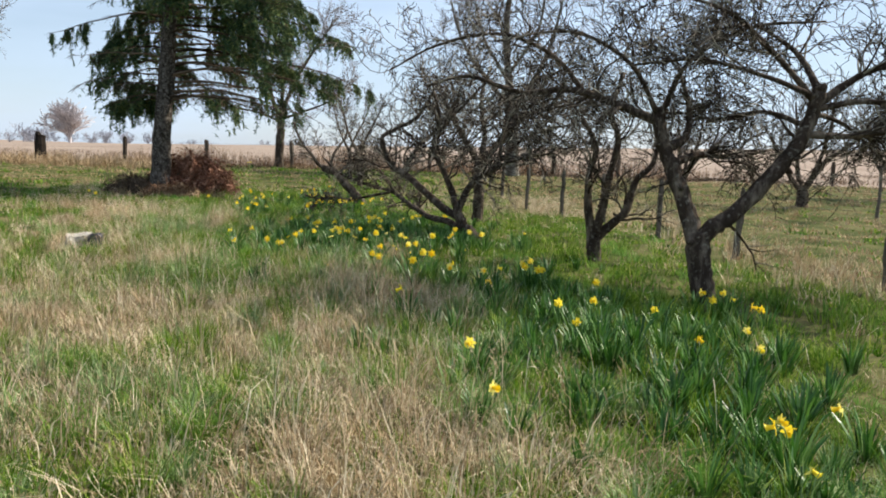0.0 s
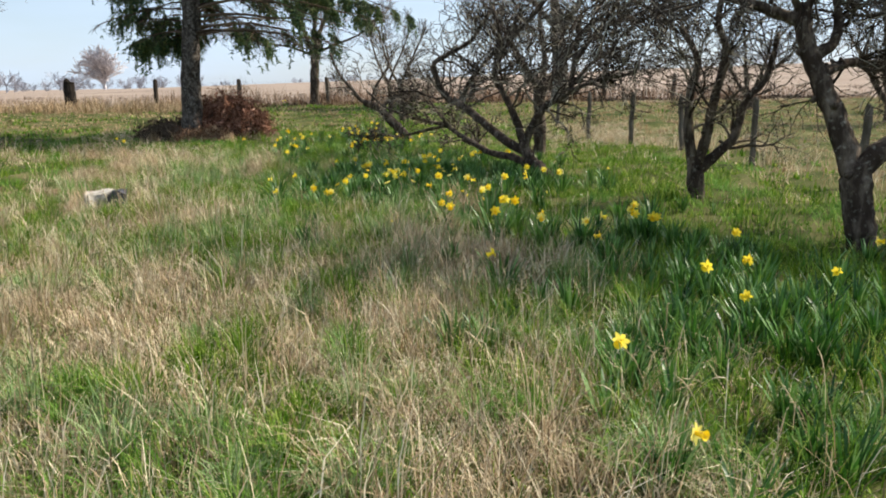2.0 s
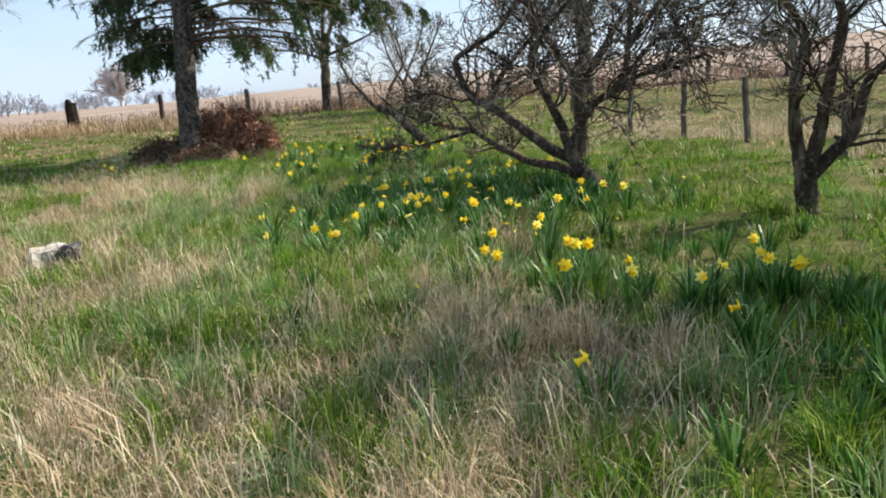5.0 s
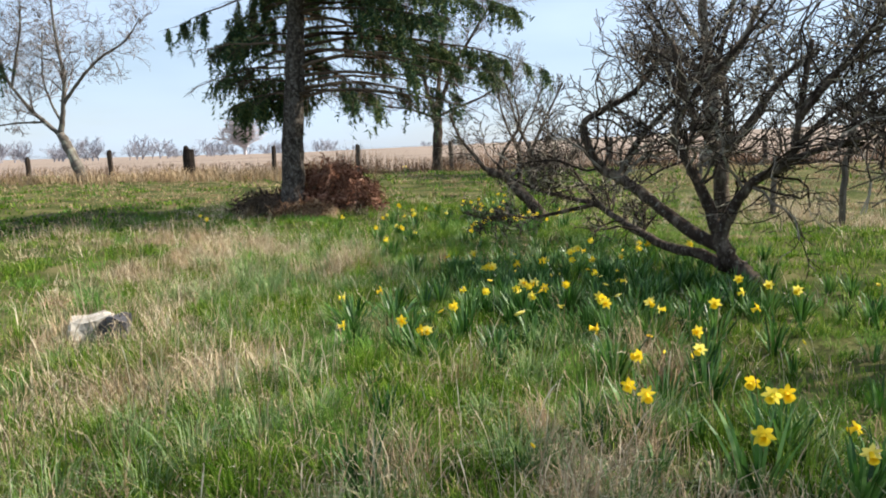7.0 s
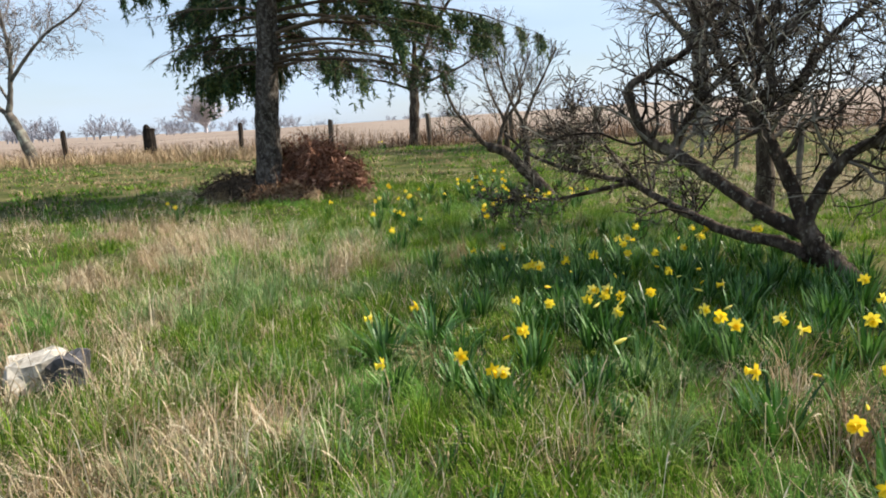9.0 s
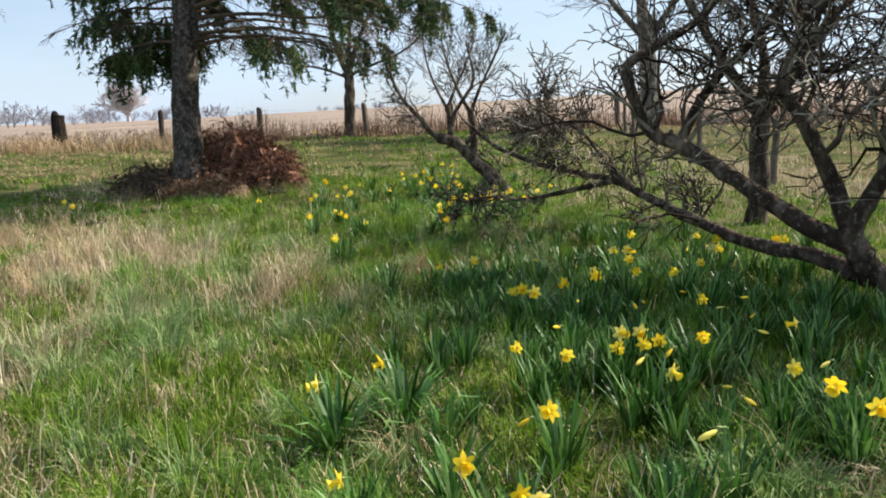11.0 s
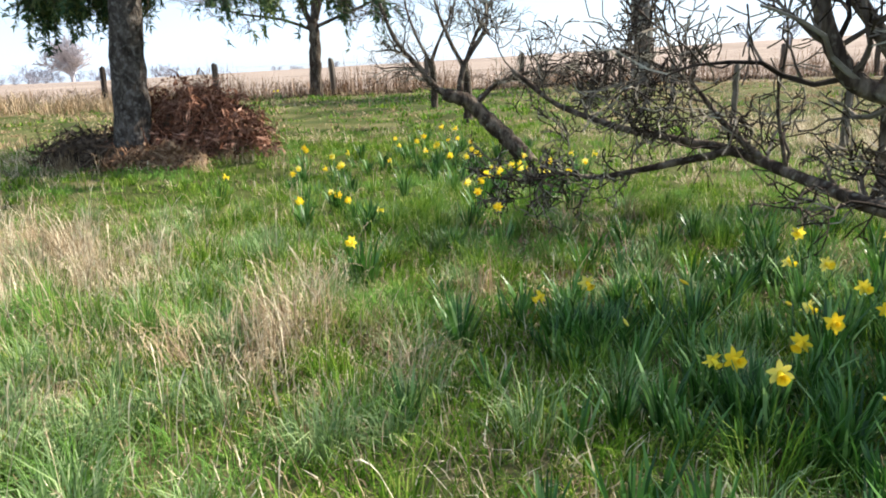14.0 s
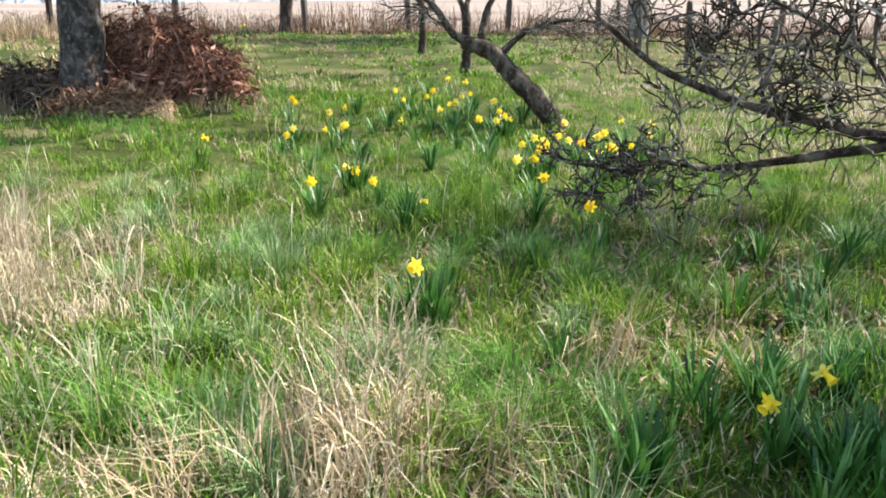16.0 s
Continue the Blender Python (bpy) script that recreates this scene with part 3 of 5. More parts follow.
# tall tree far behind the orchard
simple_tree("bare_tree", 1.8, 39.3, [(0, 0, -0.1), (0, 0, 1.4), (-0.1, 0, 2.8), (-0.15, 0, 4.0)], 0.36, 0.28,
            [([(-0.15, 0, 3.4), (-0.4, 0, 5.2), (-0.5, 0, 7.5), (-0.2, 0, 10.5), (-0.4, 0, 13)], 0.24, 0.05, 16, 2.2, 2),
             ([(-0.12, 0, 3.0), (0.9, 0.1, 4.6), (1.7, 0.2, 6.6), (2.2, 0.2, 9.2)], 0.17, 0.04, 15, 2.0, 2),
             ([(-0.12, 0, 3.2), (-1.2, 0.1, 4.4), (-2.5, 0.2, 6.2), (-3.3, 0.2, 8.6)], 0.15, 0.035, 15, 2.0, 2),
             ([(-0.3, 0, 4.4), (-1.6, -0.2, 6.5), (-2.2, -0.3, 9.0)], 0.10, 0.03, 12, 1.8, 2),
             ([(-0.3, 0, 4.8), (1.0, -0.2, 7.0), (1.2, -0.3, 10.0)], 0.10, 0.03, 12, 1.8, 2)],
            "tall bare grey tree beyond the orchard", 32, TALL)

# bare tree in the rough by the fence, leaning
simple_tree("bare_tree", -23.6, 35.5, [(0, 0, -0.1), (-0.35, 0, 0.9), (-0.75, 0, 1.7), (-1.0, 0, 2.1)], 0.24, 0.17,
            [([(-0.95, 0, 2.0), (-1.7, 0, 2.6), (-2.4, 0, 3.2), (-3.3, 0, 4.3), (-3.7, 0.1, 5.2), (-3.9, 0.1, 7.0)], 0.11, 0.025, 24, 1.9, 2),
             ([(-3.2, 0, 4.1), (-2.8, 0, 5.5), (-2.5, 0, 6.6), (-2.4, 0, 8.4)], 0.07, 0.025, 14, 1.5, 2),
             ([(-0.98, 0, 2.05), (-0.75, 0, 3.2), (-0.6, 0, 4.4), (-0.8, 0, 5.9), (-0.9, 0, 7.6), (-0.7, 0, 9.4)], 0.12, 0.025, 28, 2.0, 2),
             ([(-0.75, 0, 3.3), (0.2, 0, 4.3), (1.2, 0, 5.1), (2.4, 0, 5.7), (3.2, 0, 6.6)], 0.08, 0.02, 18, 1.4, 2),
             ([(-0.9, 0, 2.6), (-1.4, 0.1, 3.4), (-1.7, 0.1, 4.6), (-1.5, 0.1, 6.6)], 0.06, 0.02, 14, 1.4, 2),
             ([(-1.7, 0, 2.6), (-3.0, -0.1, 2.6), (-4.4, -0.2, 2.4), (-5.4, -0.2, 1.8)], 0.05, 0.015, 14, 1.0, 2)],
            "leaning bare pale-barked tree at the field edge", 33, HAZY)

# trees of the meadow beyond the side fence
for k, (x, y, s) in enumerate(((10.3, 26.8, 1.0), (8.2, 33.0, 0.9), (15.5, 31.0, 1.1))):
    t_ob = simple_tree("orchard_tree", x, y, [(0, 0, -0.1), (0, 0, 0.3), (-0.03, 0, 0.55)], 0.19, 0.17,
                [([(-0.03, 0, 0.5), (-0.45, 0, 1.0), (-0.8, 0, 1.6), (-1.3, 0.1, 2.5)], 0.10, 0.025, 12, 1.0, 2),
                 ([(-0.03, 0, 0.5), (-0.15, 0.2, 1.2), (-0.2, 0.3, 2.2), (-0.3, 0.4, 3.3)], 0.10, 0.025, 12, 1.0, 2),
                 ([(-0.03, 0, 0.5), (0.6, 0, 1.5), (1.3, 0, 2.0), (1.9, 0.1, 2.8)], 0.10, 0.025, 12, 1.0, 2),
                 ([(-0.03, 0, 0.5), (0.25, -0.2, 1.3), (0.5, -0.3, 2.3), (0.6, -0.3, 3.2)], 0.09, 0.025, 12, 1.0, 2)],
                "low bare orchard tree with splayed stems", 41 + k, dict(FINE, more=1.6, crook=0.36), "meadow trees", M_APPLE, M_TWIG)
    t_ob.scale = (s, s, s)
simple_tree("young_tree", 10.9, 23.4, [(0, 0, -0.1), (0.03, 0, 0.8), (0.0, 0, 1.5)], 0.05, 0.04,
            [([(0, 0, 1.3), (-0.3, 0, 1.9), (-0.4, 0, 2.8)], 0.03, 0.012, 9, 0.8, 2),
             ([(0, 0, 1.3), (0.35, 0, 2.0), (0.6, 0, 2.9)], 0.03, 0.012, 9, 0.8, 2)],
            "slim bare sapling in the meadow", 45, FINE, "meadow trees")


# ---- spruce ----
def spruce(name, x, y, height, r_base, first, reach, label, seed, bias=(0, 0), branches=95, trunk_pts=None):
    """reach(z, angle): length of a branch that leaves the trunk at that height and angle."""
    rng = random.Random(seed)
    root = thing(name, (x, y, gz(x, y) - 0.1), label, "tree")
    s = Shape()
    pts = trunk_pts or [(0, 0, -0.1), (0.03, 0, 1.5), (0.2, 0, 3.5), (0.32, 0, 6), (0.4, 0, height * 0.7), (0.4, 0, height)]
    line, radii = limb_tube(s, pts, r_base, 0.04, 16, 0.045, rng, 8, flare=0.22, taper=1.7)
    part("trunk", s.mesh("trunk", M_SPRUCE), root)

    def at_height(z):
        for a, b in zip(line, line[1:]):
            if a.z <= z <= b.z:
                return a.lerp(b, (z - a.z) / max(1e-6, b.z - a.z))
        return line[-1].copy()

    wood, green = Shape(), Shape()

    def sprig(start, heading, length, needles, big=1.0):
        c_pts, c = [start], start.copy()
        for _ in range(3):
            heading = (heading + Vector((0, 0, -0.28)) + rand_dir(rng) * 0.14).normalized()
            c = c + heading * (length / 3)
            c_pts.append(c.copy())
        wood.tube([c_pts[0], c_pts[2]], [0.006, 0.003], 3, cap=False)
        for _ in range(needles):
            u = rng.random() * 3
            i = min(int(u), 2)
            o = c_pts[i].lerp(c_pts[i + 1], u - i)
            ax = (c_pts[i + 1] - c_pts[i]).normalized()
            dn = (ax * rng.uniform(0.2, 0.9) + rand_dir(rng) * 0.8).normalized()
            w = dn.cross(rand_dir(rng)).normalized() * rng.uniform(0.012, 0.020) * big
            green.poly([o - w, o + w, o + dn * rng.uniform(0.08, 0.145) * big])

    for k in range(branches):
        z = first + (height - first - 0.3) * (k / branches) ** 1.55
        ang = k * 2.39996 + rng.uniform(-0.45, 0.45)
        ln = reach(z, ang) * rng.uniform(0.5, 1.15)
        if ln < 0.3:
            continue
        seen = z < 7.5
        west = math.cos(ang) < 0
        q = at_height(z)
        droop = rng.uniform(0.75, 1.25)
        d = Vector((math.cos(ang), math.sin(ang), 0))
        side = Vector((-d.y, d.x, 0))
        n = 9
        b_pts = [q.copy()]
        for j in range(n):
            u = j / n
            slope = 0.2 - droop * 1.0 * u * (1 - 0.5 * u) + 0.5 * max(0, u - 0.75)
            e = (d + Vector((0, 0, slope)) + rand_dir(rng) * 0.13).normalized()
            q = q + e * (ln / n)
            b_pts.append(q.copy())
        wood.tube(b_pts, [0.034 * (1 - j / (n + 1)) * (0.5 + ln / 6) for j in range(n + 1)], 5, cap=False)
        dead = rng.random() < ((0.55 if west else 0.9) if z < 3.6 else 0.1)
        for j in range(2, n + 1):
            u = j / n
            for sgn in (-1, 1):
                if rng.random() < (0.55 if u < 0.35 else 0.12):
                    continue
                a = b_pts[j - 1].lerp(b_pts[j], rng.random())
                L = (0.35 + 1.0 * (1 - u) ** 0.7) * rng.uniform(0.55, 1.15) * min(1.0, 0.3 + ln / 4)
                hd = (d * rng.uniform(0.5, 1.0) + side * sgn * rng.uniform(0.5, 1.0) + Vector((0, 0, rng.uniform(-0.45, 0.05)))).normalized()
                l_pts, p = [a], a.copy()
                for _ in range(4):
                    hd = (hd + Vector((0, 0, -0.13)) + rand_dir(rng) * 0.12).normalized()
                    p = p + hd * (L / 4)
                    l_pts.append(p.copy())
                wood.tube(l_pts, [0.010, 0.008, 0.006, 0.005, 0.003], 3, cap=False)
                for _ in range(3):
                    i = rng.randrange(1, 4)
                    wood.tube([l_pts[i], l_pts[i] + (hd + rand_dir(rng) * 0.9 + Vector((0, 0, -0.3))).normalized() * rng.uniform(0.12, 0.3)], [0.004, 0.002], 3, cap=False)
                if dead and rng.random() < 0.85:
                    continue
                # the inner branches have lost their needles; the rest hangs in clumps
                clump = noise.noise((a + Vector((7.0, seed, 3.0))) * 1.7)
                if seen and (u < ((0.42 if west else 0.46) if z < 4.6 else 0.33) or clump < ((-0.12 if west else -0.35) if z < 4.0 else (-0.28 if west else -0.62))):
                    continue
                if seen and clump > -0.1 and rng.random() < (0.8 if west else 0.5):
                    sprig(l_pts[2], Vector((rng.uniform(-0.2, 0.2), rng.uniform(-0.2, 0.2), -1)), rng.uniform(0.35, 0.95), 60)
                twigs = ((8 if west else 12) if seen else 3)
                for t in range(twigs):
                    v = (t + rng.random()) / twigs * 4
                    i = min(int(v), 3)
                    o = l_pts[i].lerp(l_pts[i + 1], v - i)
                    out = (hd * 0.5 + rand_dir(rng) * 0.6 + Vector((0, 0, rng.uniform(-1.3, -0.1)))).normalized()
                    sprig(o, out, rng.uniform(0.18, 0.5) * (1.0 if rng.random() < 0.85 else 1.7), 22 if seen else 11, 1.0 if seen else 2.0)
                if seen:
                    sprig(l_pts[2], hd, L * 0.55, 22)
    part("crown_wood", wood.mesh("crown_wood", M_DARKBRUSH, False), root, "thin dark drooping branches")
    part("crown", green.mesh("crown", M_NEEDLE, False), root, "dark green hanging needle sprays")
    return root


def main_reach(z, ang):
    env = 4.45 * max(0.0, 1 - max(0, z - 5.0) / 10.2) * min(1.0, 0.55 + 0.45 * (z - 2.0) / 1.8)
    front = max(0.0, -math.sin(ang))
    if front > 0.45 and z < 5.5:
        return 0.0
    return env * (1.0 + 0.22 * math.cos(ang) + 0.05 * math.cos(2 * ang)) * (1 - 0.45 * front)


spruce("spruce_tree", -8.70, 23.45, 14.5, 0.255, 2.75, main_reach, "large spruce with a grey trunk and drooping green branches", 51, branches=172)
spruce("spruce_tree", -18.0, 20.9, 12.0, 0.24, 3.6, lambda z, a: 2.9 * max(0.0, 1 - max(0, z - 4) / 9), "dense green spruce at the edge of the meadow", 52, branches=48)


# ---- brushwood heap by the spruce ----
def brush_heap(name, x, y, rx, ry, h, count, label, seed, mat, length=0.5, r=0.006, sticks=8):
    rng = random.Random(seed)
    root = thing(name, (x, y, gz(x, y) - 0.03), label, "brush pile")
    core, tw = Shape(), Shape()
    # uneven dark dome below the twigs, the same colour in every heap
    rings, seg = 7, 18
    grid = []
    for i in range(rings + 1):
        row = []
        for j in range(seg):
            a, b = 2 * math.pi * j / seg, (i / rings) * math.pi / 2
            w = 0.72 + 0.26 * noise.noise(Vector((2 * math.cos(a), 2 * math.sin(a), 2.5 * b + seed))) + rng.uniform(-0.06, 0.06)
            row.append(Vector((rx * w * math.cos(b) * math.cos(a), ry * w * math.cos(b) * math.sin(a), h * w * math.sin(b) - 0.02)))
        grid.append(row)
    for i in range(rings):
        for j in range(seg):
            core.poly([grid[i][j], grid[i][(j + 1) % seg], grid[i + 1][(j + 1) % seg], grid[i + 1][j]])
    part("core", core.mesh("core", M_DARKBRUSH, False), root, "dark dome that fills the inside of the heap")
    for _ in range(count):
        a, b = rng.uniform(0, 2 * math.pi), math.asin(rng.uniform(0, 1))
        k = rng.uniform(0.66, 0.98) * (1 + 0.48 * noise.noise(Vector((2 * math.cos(a), 2 * math.sin(a), 2.5 * b + seed)))) * (1.2 if rng.random() < 0.08 else 1.0)
        p = Vector((rx * k * math.cos(b) * math.cos(a), ry * k * math.cos(b) * math.sin(a), h * k * math.sin(b)))
        out = Vector((math.cos(a) * math.cos(b) / rx, math.sin(a) * math.cos(b) / ry, math.sin(b) / h)).normalized()
        d = rand_dir(rng)
        d = (d - out * d.dot(out) * rng.uniform(0.65, 1.0) + Vector((0, 0, -0.15))).normalized()
        pts = [p]
        L = length * rng.uniform(0.4, 1.3)
        for _k in range(4):
            d = (d + rand_dir(rng) * 0.2 - out * 0.14).normalized()
            q = pts[-1] + d * L / 4
            q.z = max(q.z, 0.02)
            pts.append(q)
        w = r * rng.uniform(0.6, 1.5)
        tw.tube(pts, [w, w, w * 0.8, w * 0.6, w * 0.3], 3, cap=False)
    bits = Shape()
    for _ in range(int(count * 1.5)):
        a, b = rng.uniform(0, 2 * math.pi), math.asin(rng.uniform(0, 1))
        k = rng.uniform(0.72, 1.0) * (1 + 0.48 * noise.noise(Vector((2 * math.cos(a), 2 * math.sin(a), 2.5 * b + seed))))
        p = Vector((rx * k * math.cos(b) * math.cos(a), ry * k * math.cos(b) * math.sin(a), max(0.02, h * k * math.sin(b))))
        e = rand_dir(rng)
        w = e.cross(rand_dir(rng)).normalized() * rng.uniform(0.010, 0.028)
        L = rng.uniform(0.08, 0.2)
        bits.poly([p, p + e * L * 0.4 + w, p + e * L, p + e * L * 0.5 - w])
    # a few sticks stand out of the heap
    for _ in range(int(sticks)):
        a, k = rng.uniform(0, 2 * math.pi), math.sqrt(rng.random()) * 0.75
        p = Vector((rx * k * math.cos(a), ry * k * math.sin(a), h * 0.4 * (1 - k)))
        d = (Vector((0, 0, 1)) + rand_dir(rng) * 0.55).normalized()
        grow(tw, p, d, h * rng.uniform(0.5, 0.95), r * 1.5, 1, rng, dict(crook=0.25, up=0.05, kids={1: 3}, ratio=0.4, spread=0.8, ahead=0.8, lift=0.2, rmin=0.004))
    tagged(part("dead_leaf", bits.mesh("dead_leaf", mat, False), root), kind="stuff")
    tagged(part("brushwood", tw.mesh("brushwood", mat, False), root), kind="stuff")
    return root


brush_heap("brush_pile", -8.0, 24.15, 1.14, 0.95, 1.13, 2300, "heap of rust-brown brushwood and bracken beside the spruce", 61, M_RUST, 0.5, 0.006, 3)
brush_heap("brush_pile", -9.5, 23.75, 0.95, 0.6, 0.6, 420, "low tangle of dark brushwood beside the spruce", 62, M_DARKBRUSH, 0.6, 0.008, 12)

brush_heap("brush_pile", -8.2, 22.98, 0.8, 0.36, 0.34, 600, "low ring of dead brown bracken round the spruce foot", 63, M_WEED, 0.4, 0.005)


# ---- fences ----
def post_mesh(seed, h, r, square=True, mat=None):
    rng = random.Random(seed)
    s = Shape()
    n = 8
    pts = [Vector((rng.uniform(-0.01, 0.01), rng.uniform(-0.01, 0.01), -0.2 + (h + 0.2) * k / n)) for k in range(n + 1)]
    rad = [r * rng.uniform(0.93, 1.05) for _ in range(n + 1)]
    rad[-1] *= 0.86
    s.tube(pts, rad, 6 if square else 9)
    s.tube([pts[-1] + Vector((0.2 * r, 0, -0.02)), pts[-1] + Vector((0.2 * r, 0, 0.03))], [r * 0.6, r * 0.4], 6)
    return s.mesh("post", mat or M_POST, False)


def wire_fence(label, posts, heights, r, seed, wires, mat=None):
    rng = random.Random(seed)
    root = thing("fence", (posts[0][0], posts[0][1], gz(*posts[0])), label, "fence")
    o = Vector(root.location)
    tops = []
    meshes = [post_mesh(seed + k, 1.0, r, True, mat) for k in range(4)]
    for k, ((x, y), h) in enumerate(zip(posts, heights)):
        ob = part("post", meshes[k % 4], root)
        z = gz(x, y)
        ob.location = Vector((x, y, z)) - o
        ob.rotation_euler = (rng.uniform(-0.05, 0.05), rng.uniform(-0.05, 0.05), rng.uniform(0, 3))
        ob.scale = (1, 1, h)
        tops.append((x, y, z, h))
    for frac in wires:
        s = Shape()
        pts = [Vector((x, y, z + h * frac)) - o for x, y, z, h in tops]
        line = []
        for a, b in zip(pts, pts[1:]):
            for j in range(4):
                u = j / 4
                line.append(a.lerp(b, u) - Vector((0, 0, 0.05 * u * (1 - u) * 4)))
        line.append(pts[-1])
        s.tube(line, [0.003] * len(line), 4)
        part("wire", s.mesh("wire", M_WIRE, False), root, "thin rusty fence wire")


far_posts = [(-38.0, 34.2), (-33.8, 34.8), (-29.5, 35.4), (-26.6, 35.8), (-23.1, 36.6), (-16.6, 39.0), (-12.4, 38.2), (-8.85, 40.2), (-5.5, 40.6), (-2.2, 40.9), (0.9, 41.2), (4.0, 41.4), (7.2, 41.6), (10.6, 41.8), (14.0, 42.0), (18.0, 42.2), (22.5, 42.4)]
wire_fence("weathered post and wire fence along the straw field", far_posts, [1.15, 1.1, 1.2, 1.1, 1.25, 1.25, 1.2, 1.25, 1.15, 1.2, 1.2, 1.15, 1.2, 1.1, 1.2, 1.15, 1.2], 0.105, 70, (0.92, 0.6))
side_posts = [(4.75, 10.8), (4.05, 13.9), (3.5, 16.6), (2.85, 19.0), (2.12, 20.6), (1.45, 23.0), (0.9, 26.2), (0.6, 29.6), (0.5, 33.2), (0.7, 37.0)]
wire_fence("grey weathered post and wire fence beside the orchard", side_posts, [1.05, 1.05, 1.1, 1.05, 1.1, 1.1, 1.05, 1.1, 1.1, 1.1], 0.055, 80, (0.9, 0.55), M_GREYBARK)

# thick old post, cut off
stump_ob = thing("gate_post", (-19.9, 37.5, gz(-19.9, 37.5)), "thick dark old timber post by the fence", "post")
sh = Shape()
limb_tube(sh, [(0, 0, -0.2), (0.02, 0, 0.4), (0, 0, 0.9), (0.03, 0, 1.22)], 0.27, 0.235, 12, 0.025, random.Random(90), 4)
part("shaft", sh.mesh("shaft", M_OLDPOST, False), stump_ob)
sh = Shape()
sh.tube([Vector((-0.08, 0.02, 1.15)), Vector((-0.10, 0.02, 1.28)), Vector((-0.11, 0.02, 1.38))], [0.16, 0.13, 0.06], 7)
part("top", sh.mesh("top", M_OLDPOST, False), stump_ob, "split broken top")


# ---- pale cut stump in the grass ----
def rock_part(name, parent, size, at, mat, seed, turn=0.0):
    rng = random.Random(seed)
    bm = bmesh.new()
    bmesh.ops.create_cube(bm, size=1.0)
    bmesh.ops.subdivide_edges(bm, edges=bm.edges[:], cuts=4, use_grid_fill=True)
    for v in bm.verts:
        c = v.co.copy()
        c = c * 0.94 + c.normalized() * 0.5 * 0.07
        c.z -= 0.06 * max(0.0, 0.2 - c.x) * (c.z > 0.2)
        c += Vector((noise.noise(c * 3.1 + Vector((seed, 0, 0))), noise.noise(c * 3.1 + Vector((0, seed, 0))), noise.noise(c * 3.1 + Vector((0, 0, seed))))) * 0.15
        v.co = Vector((c.x * size[0], c.y * size[1], c.z * size[2]))
    me = bpy.data.meshes.new(name)
    bm.to_mesh(me)
    bm.free()
    me.materials.append(mat)
    ob = part(name, me, parent)
    ob.location, ob.rotation_euler = at, (rng.uniform(-0.1, 0.1), rng.uniform(-0.1, 0.1), turn)
    return ob


rock = thing("stone", (-5.15, 11.98, gz(-5.15, 11.98)), "pale weathered stone block half sunk in dry grass", "stone")
rock.rotation_euler = (0, 0, 0.55)
rock_part("block", rock, (0.31, 0.28, 0.36), (-0.07, 0.02, -0.01), M_PALE, 3, 0.1)
rock_part("broken_face", rock, (0.19, 0.26, 0.37), (0.10, -0.06, -0.01), M_DARKSTONE, 5, -0.12)

# ---- daffodils ----
def leaf_mesh(seed, count, h, spread, width=0.0075, curl=1.0):
    rng = random.Random(seed)
    s = Shape()
    for _ in range(count):
        a = rng.uniform(0, 2 * math.pi)
        r0 = rng.uniform(0, 0.05)
        p = Vector((r0 * math.cos(a), r0 * math.sin(a), -0.02))
        a += rng.uniform(-0.5, 0.5)
        d = Vector((math.cos(a), math.sin(a), 0))
        lean = rng.uniform(0.05, spread)
        L = h * rng.uniform(0.65, 1.15)
        face = Vector((-d.y, d.x, 0))
        face = (face + d * rng.uniform(-0.5, 0.5)).normalized()
        w = width * rng.uniform(0.75, 1.25)
        bend = rng.uniform(0.1, 0.9) * curl
        lft, rgt = [], []
        ang = lean
        q = p
        for k in range(5):
            u = k / 4
            ww = w * (0.8 if k == 0 else (1.0 if k < 3 else (0.8 if k == 3 else 0.25)))
            lft.append(q - face * ww)
            rgt.append(q + face * ww)
            ang = lean + bend * u * u
            q = q + (d * math.sin(ang) + Vector((0, 0, math.cos(ang)))) * (L / 4)
        s.strip(lft, rgt)
    return s.mesh("leaves", M_LEAF, False)


def petals_mesh(seed):
    """Six pointed petals round a trumpet that looks along +x."""
    rng = random.Random(seed)
    s = Shape()
    for k in range(6):
        a = k * math.pi / 3 + rng.uniform(-0.08, 0.08)
        o = Vector((0, math.cos(a), math.sin(a)))
        t = Vector((0, -math.sin(a), math.cos(a)))
        fwd = Vector((1, 0, 0))
        L, w = 0.043 * rng.uniform(0.9, 1.1), 0.0118 * rng.uniform(0.9, 1.1)
        sweep = rng.uniform(-0.35, 0.5)
        prof = [(0.004, 0.35, 0), (0.014, 0.9, 0.1), (0.026, 1.0, 0.25), (0.036, 0.65, 0.45), (L, 0.08, 0.7)]
        lft = [o * r - t * (w * f) + fwd * (sweep * r * g + 0.001) for r, f, g in prof]
        rgt = [o * r + t * (w * f) + fwd * (sweep * r * g + 0.003) for r, f, g in prof]
        s.strip(lft, rgt)
    return s.mesh("petals", M_PETAL, True)


